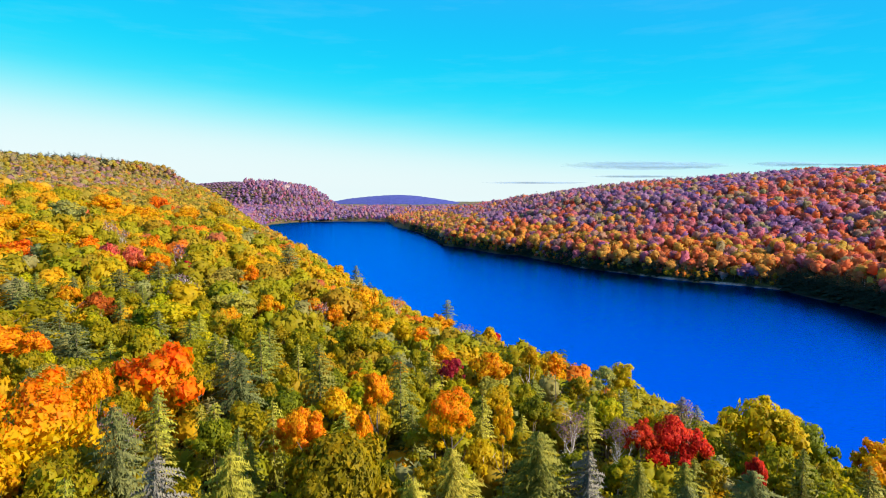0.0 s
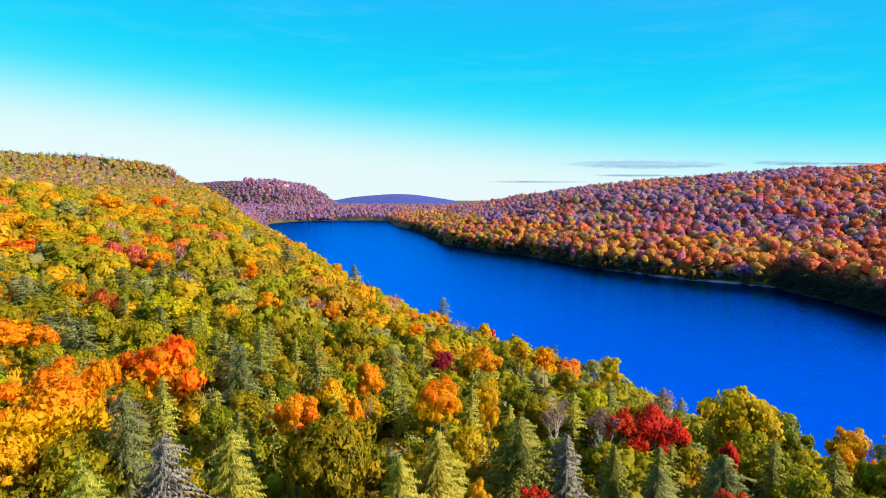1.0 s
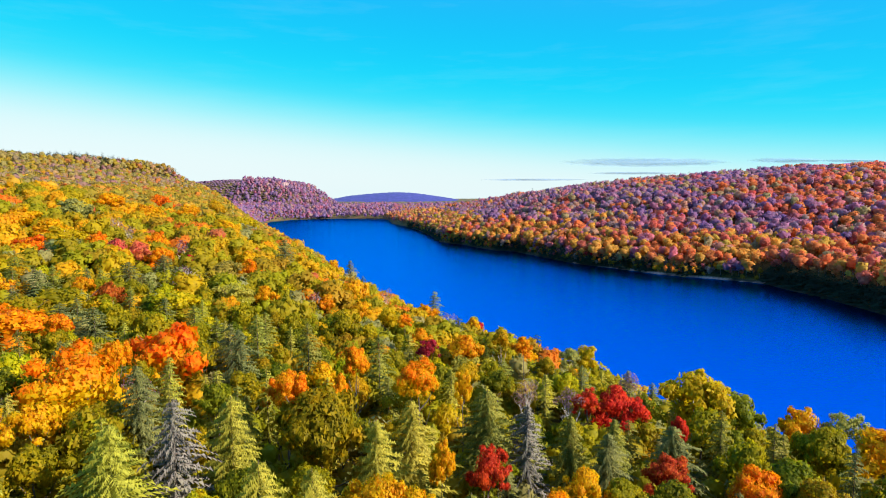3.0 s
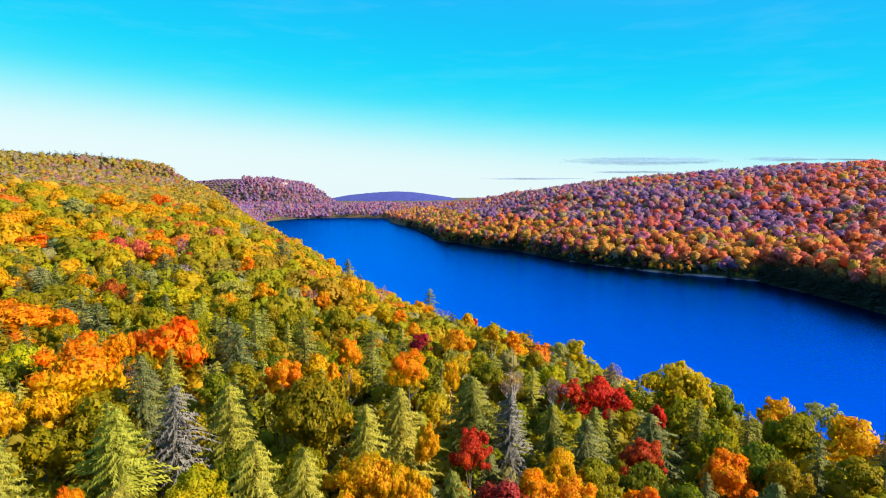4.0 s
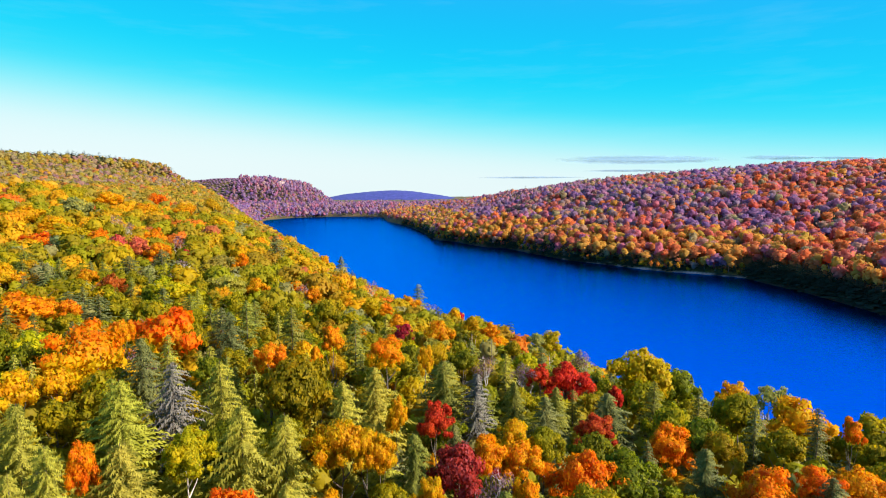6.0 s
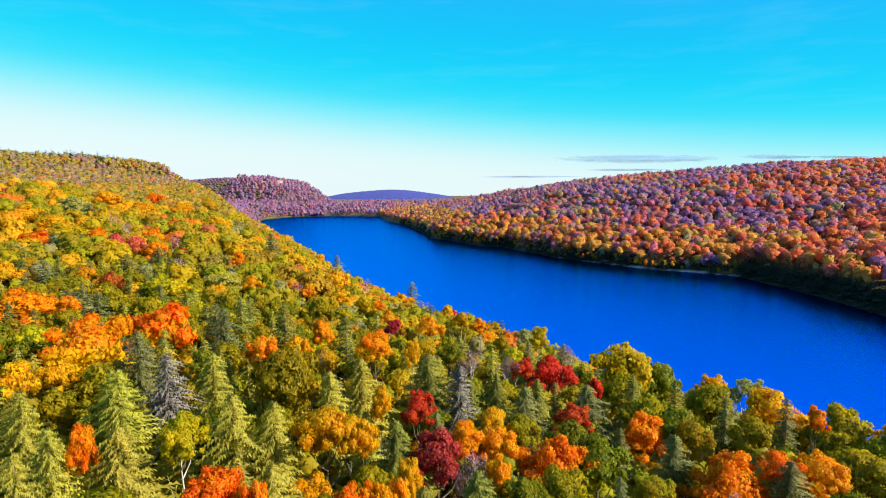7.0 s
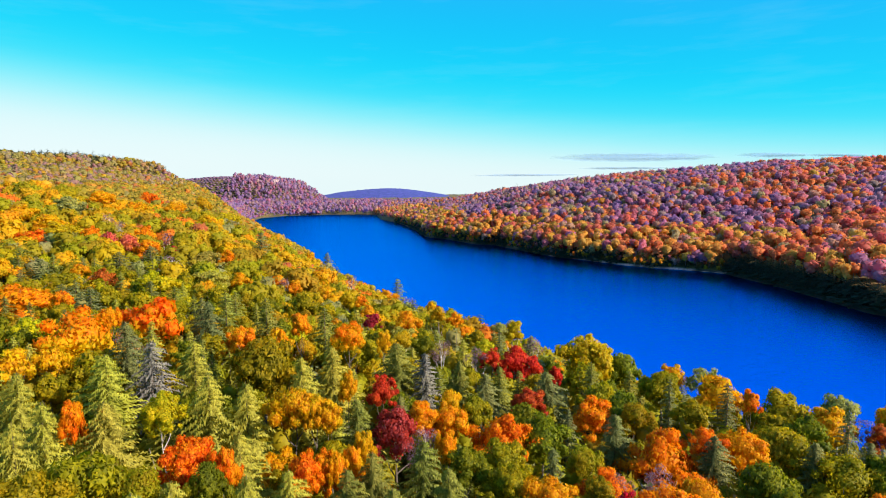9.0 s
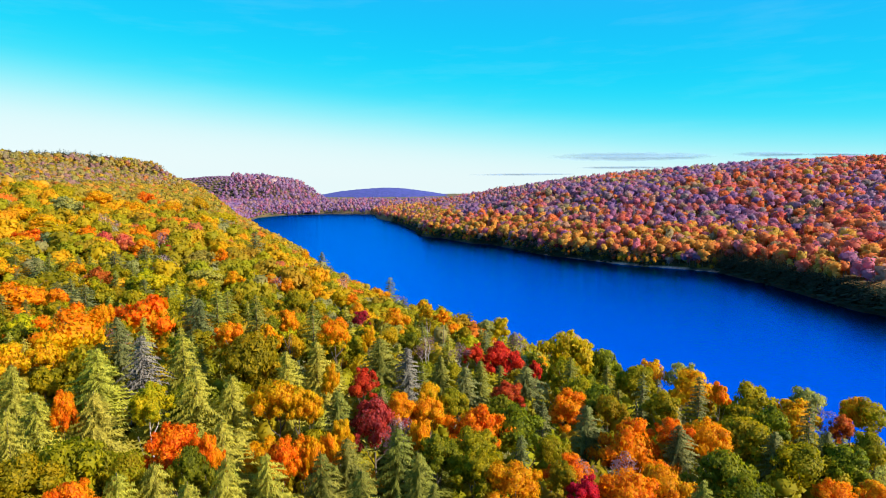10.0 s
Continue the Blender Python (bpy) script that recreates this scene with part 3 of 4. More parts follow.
def limbed_trunk(rng, limbs=7, top=0.86, twigs=0):
    """A tapered trunk with limbs, for a tree 1 high; thickness for a tree about 12 m high and 8 m across."""
    bend = rng.normal(size=(5, 2)) * 0.018
    bend[0] = 0
    spine = [(*bend[k].tolist(), top * k / 4 - (0.06 if k == 0 else 0)) for k in range(5)]
    r = [0.024, 0.019, 0.014, 0.009, 0.003]
    pieces = [tube(spine[k], spine[k + 1], r[k], r[k + 1], 6) for k in range(4)]
    for k in range(limbs):
        h = rng.uniform(0.22, 0.72)
        a = k * 2.4 + rng.uniform(-0.4, 0.4)
        base = np.array([np.interp(h, [p[2] for p in spine], [p[n] for p in spine]) for n in (0, 1)] + [h])
        reach = rng.uniform(0.22, 0.4) * (1.1 - 0.6 * h)
        elbow = base + [math.cos(a) * reach * 0.55, math.sin(a) * reach * 0.55, 0.07]
        tip = base + [math.cos(a) * reach, math.sin(a) * reach, rng.uniform(0.15, 0.26)]
        pieces += [tube(base, elbow, 0.009, 0.006, 4), tube(elbow, tip, 0.006, 0.0018, 4)]
        for _ in range(twigs):
            s = rng.uniform(0.1, 1)
            start = elbow * (1 - s) + tip * s
            end = start + rng.normal(size=3) * [0.09, 0.09, 0.04] + [0, 0, 0.07]
            pieces.append(tube(start, end, 0.0032, 0.001, 3))
    return joined(pieces)


def spar(rng):
    """A straight conifer trunk, 1 high, with short dead stubs."""
    pieces = [tube((0, 0, -0.05), (0, 0, 0.5), 0.02, 0.012, 6), tube((0, 0, 0.5), (0, 0, 1.0), 0.012, 0.002, 6)]
    for k in range(6):
        h, a = rng.uniform(0.15, 0.9), rng.uniform(0, 6.28)
        pieces.append(tube((0, 0, h), (math.cos(a) * 0.2 * (1 - h), math.sin(a) * 0.2 * (1 - h), h + 0.01), 0.004, 0.001, 3))
    return joined(pieces)


FIRS = ("conifer", "conifer2", "bluefir", "deadfir")
SPRAYS = {"near": (5200, 0.0158), "mid": (1900, 0.0235)}
TONES = {
    "gold": ("maple_tree", "golden-yellow maple with a dense rounded crown", "maple tree"),
    "yellow": ("birch_tree", "bright yellow birch with a full leafy crown", "birch tree"),
    "orange": ("maple_tree", "orange maple fading to yellow in its crown", "maple tree"),
    "orange2": ("maple_tree", "deep orange maple with layered spreading boughs", "maple tree"),
    "twotone": ("maple_tree", "maple with an orange top and golden lower boughs", "maple tree"),
    "lime": ("birch_tree", "yellow-green birch with a bright loose crown", "birch tree"),
    "sage": ("ash_tree", "sandy grey-green ash with a layered crown", "ash tree"),
    "rose": ("maple_tree", "rose-red maple with thinning leaves", "maple tree"),
    "rust": ("cherry_tree", "rust-red cherry with a ragged crown", "cherry tree"),
    "red": ("maple_tree", "bright red maple among green conifers", "maple tree"),
    "crimson": ("cherry_tree", "dark crimson small tree with thinning leaves", "cherry tree"),
    "olive": ("oak_tree", "olive-green oak turning bronze, broad rounded crown", "oak tree"),
    "olive2": ("oak_tree", "bronze-brown oak with a ragged crown", "oak tree"),
    "green": ("oak_tree", "still green oak with a loose leafy crown", "oak tree"),
    "pale": ("aspen_tree", "pale grey-green aspen with a thin crown", "aspen tree"),
    "bare": ("birch_tree", "nearly bare birch with pale mauve twigs", "birch tree"),
    "conifer": ("hemlock_tree", "yellow-green hemlock with drooping layered boughs", "conifer"),
    "conifer2": ("spruce_tree", "dark green spruce with dense pointed crown", "conifer"),
    "bluefir": ("fir_tree", "grey-green fir with feathery boughs", "conifer"),
    "deadfir": ("dead_fir_tree", "dry grey fir, needles mostly gone", "conifer"),
}


def crown_shape(kind, level, rng):
    if kind in FIRS:
        b, s = {"near": (250, 9), "mid": (120, 5)}[level]
        return fir_crown(rng, b, s, 0.3, 0.6 if kind == "deadfir" else 1.0)
    n, size = SPRAYS[level]
    if kind == "bare":
        return broad_crown(rng, n // 4, size * 0.7, 14, full=0.2)
    if kind in ("pale", "crimson", "olive2"):
        return broad_crown(rng, int(n * 0.8), size, 30, smooth=0.42, full=0.66)
    return broad_crown(rng, n, size, 40 if level == "near" else 26, smooth=0.42)


SHAPES = {}


def shape(kind, level, variant):
    """Crown and trunk meshes, shared by all trees of a kind, level of detail and variant."""
    key = kind, level, variant
    if key not in SHAPES:
        rng = np.random.default_rng(1000 + 17 * list(TONES).index(kind) + 5 * variant + len(level))
        v, f, n = crown_shape(kind, level, rng)
        crown = mesh_of("crown", v, f, LEAF[kind], normals=n)
        if kind in FIRS:
            trunk = mesh_of("trunk", *spar(rng), BARK_DARK)
        else:
            trunk = mesh_of("trunk", *limbed_trunk(rng, 8 if kind == "bare" else 6, 0.86, 12 if kind == "bare" else 0),
                            BARK_PALE if kind in ("bare", "yellow", "pale", "lime") else BARK_DARK)
        SHAPES[key] = crown, trunk
    return SHAPES[key]


def plant(kind, x, y, tall, wide, level, rng):
    """One tree standing on the ground at (x, y)."""
    name, label, category = TONES[kind]
    tree = new(name)
    tree.empty_display_size = 0.5
    crown, trunk = shape(kind, level, int(rng.integers(3)))
    m = Matrix.Translation((x, y, float(height(x, y)))) @ Matrix.Rotation(rng.uniform(0, 6.28), 4, "Z") @ Matrix.Diagonal((wide, wide * rng.uniform(0.9, 1.1), tall, 1))
    tree.matrix_basis = m
    for part_name, me in (("crown", crown), ("trunk", trunk)):
        ob = new(part_name, me)
        ob.parent = tree
        if part_name == "crown" and kind not in FIRS:
            deep = min(max(0.70 * wide / tall, 0.28), 0.66)
            ob.matrix_basis = Matrix.Translation((0, 0, 1 - deep)) @ Matrix.Diagonal((1, 1, deep, 1))
    tagged(tree, label, category, group=category + "s on the near slope")


# ---- trees that can be told apart: x, y, height, width ----
PLACED = {}
PLACED['orange2'] = [(-66.5, 79.2, 11.6, 14), (-6.6, 17.1, 16.1, 5.6), (23.7, 33.5, 14.2, 7.8), (32.8, 21.3, 12.8, 5.1), (44.2, 34.5, 13.1, 9.3), (49.6, 35.1, 12.4, 4.8), (54.1, 34.7, 11.7, 6.7), (37.9, 18.4, 12.2, 6.7), (61.5, 21.4, 10.9, 4.7), (-108.5, 143, 10, 11.3), (-147.1, 295.4, 15.4, 14), (-95, 150.3, 10.4, 7.5), (-82.6, 160.6, 10.8, 9.1)]
PLACED['twotone'] = [(-38.5, 53.2, 14.8, 12.8), (-37.1, 72.3, 14.8, 13.7), (1, 62.3, 16.1, 6.7)]
PLACED['bluefir'] = [(-61.8, 84.8, 12.3, 10.2), (-27.9, 46.4, 16.6, 5.7), (-28.1, 73.1, 16.1, 6), (34.2, 59.7, 13.4, 9.1), (23.2, 51.2, 14.9, 7.8), (39.3, 38.9, 14.4, 7.4), (49.2, 32.4, 13.1, 7.2), (60.8, 31.4, 11.7, 5.9), (67.7, 31.8, 12.5, 5.3), (-71.4, 124, 10.7, 10.7), (-81.2, 107, 10.8, 10.1), (-68.2, 134.8, 10.7, 9), (-47.7, 174.8, 16.8, 9.2), (-39.4, 254.9, 18.4, 10.2), (1.3, 177.2, 19.3, 5.7), (-25.5, 69.4, 16.5, 4.3), (35.2, 80.7, 13.8, 2.8), (-54.8, 82.9, 13.3, 8.8)]
PLACED['orange'] = [(-19.8, 21.2, 15.7, 2.9), (-13.5, 50.9, 16.9, 4.9), (-7.8, 65.3, 16.1, 4.2), (-7.6, 52.2, 16.7, 2.3), (-3, 16.2, 16.1, 2.2), (-8.7, 5.2, 15.6, 4.8), (3.9, 16.4, 16, 3.5), (5.5, 17.8, 16, 2.4), (14.1, 33.6, 15.2, 4.6), (17.3, 34, 14.7, 4.9), (17.1, 25.5, 15, 2.7), (7.9, 19.8, 15.9, 2.2)]
PLACED['orange'] += [(6.8, 17.5, 16, 1.9), (38.8, 48.5, 12.9, 7), (61.3, 46.3, 13.5, 2.7), (66.1, 21.7, 10.9, 4.2), (-145.5, 244, 12.9, 13.5), (-73.6, 144.1, 10, 6.9), (-31.7, 137.3, 9.3, 4.6), (20.5, 100.7, 13.3, 3.9), (-55.6, 75.2, 13, 4.4), (-36.1, 57, 15.1, 2.9), (-5, 122.4, 12.3, 4.1), (-52, 151.8, 10.4, 6.8)]
PLACED['deadfir'] = [(-20.5, 38.6, 17.2, 6.4), (14.2, 52.7, 16, 5.7)]
PLACED['lime'] = [(-13.3, 26, 16.2, 4.8), (-52.5, 106.5, 10.4, 13.7), (-37.8, 137.6, 9.4, 6.2)]
PLACED['conifer'] = [(-23, 33, 16.6, 9), (-16.8, 21.8, 16.6, 8.8), (-21.6, 20, 16.3, 6.8), (-6.2, 31.6, 17.4, 6.7), (-6.1, 6.6, 16.4, 5.1), (0.8, 10.6, 16.6, 6.5), (-2.7, 19.1, 17.1, 5.7), (0.8, 47.6, 17.2, 7), (-21.2, 15.7, 16.2, 5.4), (-0.3, 5.7, 16.4, 5.5), (-29.3, 27.5, 15.3, 5.7), (-2.2, 94.2, 13.4, 6.4)]
PLACED['conifer'] += [(-16.1, 41.1, 17.6, 7.8), (-10.2, 30.9, 17.5, 9), (-4.5, 9.1, 16.5, 3.8), (-2.3, 42, 17.4, 5.4), (3.6, 12.5, 16.6, 4.4)]
PLACED['conifer2'] = [(6.5, 32, 16.8, 5.8), (9.9, 17.9, 16.6, 4.9), (14.5, 22.4, 16.1, 7.6), (26.3, 58.9, 14.1, 5.9), (19.5, 53.8, 15.3, 5.6), (-92.4, 115.8, 10.7, 9.5), (-29.8, 95.3, 12.8, 7), (-16.9, 75.6, 16.4, 7), (-5.9, 76.4, 16, 5.5), (-43.4, 95.4, 12, 7.7), (-26.6, 80.9, 15.7, 5.8)]
PLACED['conifer2'] += [(9.6, 54.7, 16.4, 10.3), (8.2, 13.5, 16.6, 5.5), (12.4, 9.8, 16.3, 5.1), (16.9, 16.1, 15.9, 5.2)]
PLACED['olive'] = [(-9, 47.4, 16.9, 10.9), (-13.6, 11.8, 15.7, 9.1), (-15, 8.2, 15.4, 5.9), (22.8, 26.1, 14.1, 6.4), (23.1, 19.1, 14.1, 5.5), (53, 57.7, 13.7, 7.9), (71.3, 55.1, 15.4, 9.6), (59.2, 36.3, 11.2, 9.2), (63, 29.2, 10.7, 8.4), (73.1, 31.6, 13.2, 5.7), (20.8, 38.6, 14.4, 4.7), (31.8, 19.3, 12.6, 3.8), (-70.6, 99.9, 10.3, 14), (-37.9, 106.1, 10.7, 7.5), (-26.5, 102.9, 12.1, 5.9), (-17.1, 108.9, 13.1, 7.4), (-42.9, 79.6, 14, 8.2), (-56.1, 91.4, 11.3, 9.5)]
PLACED['gold'] = [(-0.9, 32.4, 16.5, 5.6), (1.8, 31.8, 16.3, 3.3), (6.9, 62.3, 15.7, 2.5), (4.2, 40.5, 16.2, 2.4), (8.2, 23.5, 15.9, 2.6), (3.1, 31.5, 16.2, 3.6), (17.6, 39.4, 14.7, 4.1), (26.1, 17.5, 13.5, 6), (64.2, 79.3, 15.3, 7.5), (65.6, 63.8, 15.5, 10.1), (72.6, 46, 14.3, 7.6), (80.5, 44.5, 17.9, 4.2), (-129.2, 167.8, 11.3, 14)]
PLACED['gold'] += [(-115.2, 160.5, 10.9, 14), (-119.9, 226.1, 12.8, 14), (-115.1, 255.1, 13.8, 14), (-86.1, 222.5, 12.7, 14), (-43.8, 234, 13.6, 7.5), (-26, 134.2, 9.8, 5.3), (-16.9, 130.8, 11.2, 5.8), (-1.2, 157.9, 12.1, 6.8), (14, 167.8, 13.7, 8.4), (8.9, 100, 12.4, 6.8), (-0.3, 100.4, 13, 4.5), (-41.2, 131.8, 9.2, 6), (-23.7, 155.7, 11.1, 6.8), (-55.1, 161, 10.8, 9)]
PLACED['green'] = [(-3.3, 12.6, 15.9, 3.6), (29, 35.3, 14.1, 8.1), (18.7, 22.3, 14.8, 4.7), (54.7, 82.6, 14.9, 8.5), (51.4, 25.4, 12, 7.5), (51, 20, 11.6, 6.4), (68, 28.6, 11.2, 6.9)]
PLACED['olive2'] = [(-7.4, 10.2, 15.8, 4.7), (31.7, 25.6, 13.3, 4.1), (44.7, 46.3, 12.5, 5.1), (82.2, 43, 18.3, 6.3), (-71.1, 89.8, 10.7, 10)]
PLACED['red'] = [(8.6, 40.4, 15.8, 3.9), (31.2, 74.5, 12.5, 7.6), (26.5, 72.9, 12.4, 4.7), (36.5, 63.1, 12.7, 2.5), (33.4, 17.1, 12.2, 3.7), (-64.7, 142.6, 10, 2.3), (16.3, 166.9, 13, 2.4)]
PLACED['crimson'] = [(11.1, 31.8, 15.4, 6.9), (1.5, 93.1, 12.3, 4.2)]
PLACED['bare'] = [(14.2, 26.6, 15.2, 3.4), (16.6, 70.6, 13.8, 3.9), (23.5, 72.1, 12.7, 4), (35.6, 80.2, 13.1, 3.9), (33.8, 20.5, 12.6, 2.3), (76.7, 43.8, 14.1, 5), (-103.3, 174.7, 11.5, 5.1), (-92.1, 162.5, 10.9, 3.9), (-73.1, 156.7, 10.6, 6.2), (-60.5, 129.4, 10, 7.7), (-28.8, 133.7, 9.7, 3.6), (-13.3, 161.6, 12.3, 5.2), (6.3, 159.7, 12.2, 5.5)]
PLACED['rust'] = [(29.7, 50, 13.4, 5), (77.3, 42.2, 14.1, 3.7), (-67.2, 108.7, 10.1, 6.6)]
PLACED['yellow'] = [(35.5, 110.4, 14.7, 6.9), (45.9, 79.5, 16.5, 10.7), (48.4, 77.4, 15.6, 4.8), (-106.2, 154.4, 10.6, 14), (-92.2, 264, 12.8, 13.9), (-79.8, 173.1, 11.4, 9.2), (-9.5, 130.2, 11.4, 6.6), (16.6, 105, 13.7, 4.7), (-137.7, 343.3, 18.2, 14)]
PLACED['pale'] = [(31.8, 108.7, 13.2, 5.3), (68.7, 76.4, 16.5, 6.1), (78.1, 50.9, 17.2, 6.4), (-130.6, 196.8, 12.7, 13.5), (14.7, 172.8, 14.4, 3.7)]
PLACED['rose'] = [(-86.4, 146, 10.1, 8.6), (-80.8, 146.2, 10.2, 6.7)]
PLACED['sage'] = [(-56.3, 144.3, 10.1, 11.6), (-47.2, 125.1, 9.6, 11.6)]

rng = np.random.default_rng(7)
taken = []
for kind, rows in PLACED.items():
    for x, y, tall, wide in rows:
        far = math.hypot(x - 10, y + 15)
        wide = max(wide * 1.38, 0.60 * tall) if kind in FIRS else max(wide * 1.28, 3.4)
        plant(kind, x, y, tall * (1.0 if kind in FIRS else 1.05), wide, "near" if far < 92 else "mid", rng)
        taken.append((x, y, wide * 0.34))
        if y > 100 and kind in ("bluefir", "bare", "pale", "sage", "crimson"):  # these stand free on the side of the clearing
            taken.append((x * (1 - 5.5 / y) + 0.4, y - 5.5, 2.4))

# small bright trees on the far shore and its point
for kind, x, y, tall, wide in (("red", 14, 706, 12, 9), ("orange2", 22, 700, 13, 10), ("red", 9, 712, 9, 8), ("crimson", 135, 502, 9, 6), ("red", 139, 499, 8, 5), ("red", 160, 476, 8, 5), ("orange2", 104, 573, 11, 8), ("pale", 190, 440, 8, 5), ("orange2", 198, 437, 10, 7)):
    plant(kind, x, y, tall, wide, "mid", rng)

# ---- the trees between them ----
def scatter(rng, x0, x1, y0, y1, gap):
    """Points at about even gaps, shaken."""
    xs, ys = np.meshgrid(np.arange(x0, x1, gap), np.arange(y0, y1, gap * 0.87))
    xs = xs + (np.arange(len(ys)) % 2)[:, None] * gap / 2
    p = np.stack([xs, ys], -1).reshape(-1, 2)
    return p + rng.uniform(-0.36, 0.36, p.shape) * gap


def dry(p, bank=4.0):
    shore = np.minimum(np.minimum(way_to(LEFT_SHORE, p[:, 0], p[:, 1]), way_to(RIGHT_SHORE, p[:, 0], p[:, 1])), way_to(FAR_SHORE, p[:, 0], p[:, 1]))
    return ~in_lake(p[:, 0], p[:, 1]) & (shore > bank)


NEAR_MIX = ["conifer"] * 46 + ["conifer2"] * 12 + ["bluefir"] * 5 + ["olive"] * 16 + ["green"] * 12 + ["olive2"] * 5 + ["gold"] * 2 + ["bare"]
POINT_MIX = ["conifer2"] * 34 + ["bluefir"] * 24 + ["green"] * 22 + ["olive"] * 10 + ["olive2"] * 5 + ["gold"] * 2 + ["bare"] * 2
SLOPE_MIX = ["conifer"] * 8 + ["conifer2"] * 8 + ["bluefir"] * 5 + ["olive"] * 30 + ["green"] * 14 + ["lime"] * 9 + ["gold"] * 8 + ["yellow"] * 7 + ["olive2"] * 10 + ["sage"] * 5 + ["orange"] * 3
EDGE_MIX = ["olive"] * 24 + ["yellow"] * 12 + ["gold"] * 14 + ["green"] * 12 + ["olive2"] * 12 + ["conifer2"] * 6 + ["pale"] * 7 + ["bare"] * 5 + ["lime"] * 6 + ["orange"] * 3
NEAR_LIMIT = 118
spots = scatter(rng, -150, 170, -14, NEAR_LIMIT, 5.4)
spots = spots[dry(spots, 3) & (spots[:, 0] > -0.80 * (spots[:, 1] + 36) - 6) & (spots[:, 0] < 0.80 * (spots[:, 1] + 36) + 42)]
for x, y in spots:
    wide = rng.uniform(5.6, 8.4) * float(np.interp(way_to(LEFT_SHORE, np.array(x), np.array(y)), [0, 40], [0.6, 1]))
    if any((x - a) ** 2 + (y - b) ** 2 < ((c * 0.8 + wide * 0.17) if x < 6 else (c + wide * 0.22)) ** 2 for a, b, c in taken):
        continue
    if 34 < x < 64 and y < 60 and rng.uniform() < 0.45:  # open, shady gaps on the point
        continue
    shore = float(way_to(LEFT_SHORE, np.array(x), np.array(y)))
    mix = EDGE_MIX if shore < 45 else SLOPE_MIX if y > 66 or x < -48 else POINT_MIX if x > 6 else NEAR_MIX
    kind = mix[int(rng.integers(len(mix)))]
    tall = rng.uniform(9.5, 12.5) * float(np.interp(y, [50, 95], [1.1, 0.86]))
    far = math.hypot(x - 10, y + 15)
    plant(kind, x, y, tall * (1.08 if kind in FIRS else 1.0), wide * (0.95 if kind in FIRS else 1.1), "near" if far < 60 else "mid", rng)
    taken.append((x, y, wide * 0.36))


# ---- the woods farther off ----
def with_trunk(v, f, n, top, thick):
    """A tree shape with its trunk, and the number of the crown's corners."""
    tv, tf = tube((0, 0, -0.05), (0, 0, top), thick, 0.006, 4)
    tf = np.concatenate([tf[:, [0, 1, 2]], tf[:, [0, 2, 3]]])
    return np.concatenate([v, tv]), np.concatenate([f, tf + len(v)]), len(v), np.concatenate([n, unit(tv * [1, 1, 0])])


def stock(sprays, size, lobes, count=4, smooth=0.95, deep=0.74):
    """Some broadleaf shapes for the woods."""
    made = []
    for k in range(count):
        v, f, n = broad_crown(np.random.default_rng(300 + k), sprays, size, lobes, smooth=smooth, full=0.92)
        made.append(with_trunk(v * [1, 1, deep] + [0, 0, 1 - deep], f, n, 0.6, 0.022))
    return made


def fir_stock(branches, stations, count=3):
    return [with_trunk(*fir_crown(np.random.default_rng(400 + k), branches, stations, 0.5, 1.6), 0.9, 0.02) for k in range(count)]


# the bluish purple tones have the haze of distance put into their colour
PALETTE = {
    "gold": (0.72, 0.37, 0.004), "yellow": (0.52, 0.35, 0.004), "lime": (0.37, 0.32, 0.006), "orange": (0.74, 0.20, 0.015), "rust": (0.60, 0.12, 0.06),
    "red": (0.60, 0.06, 0.05), "olive": (0.32, 0.275, 0.006), "bronze": (0.38, 0.24, 0.01), "sage": (0.33, 0.31, 0.12), "grey": (0.30, 0.24, 0.24),
    "mauve": (0.36, 0.15, 0.31), "haze_plum": (0.20, 0.12, 0.36), "tan": (0.48, 0.28, 0.18), "rose": (0.56, 0.15, 0.21), "spruce": (0.035, 0.055, 0.035), "fir": (0.12, 0.13, 0.03),
    "haze_violet": (0.10, 0.085, 0.27), "haze_lilac": (0.31, 0.215, 0.36),
}


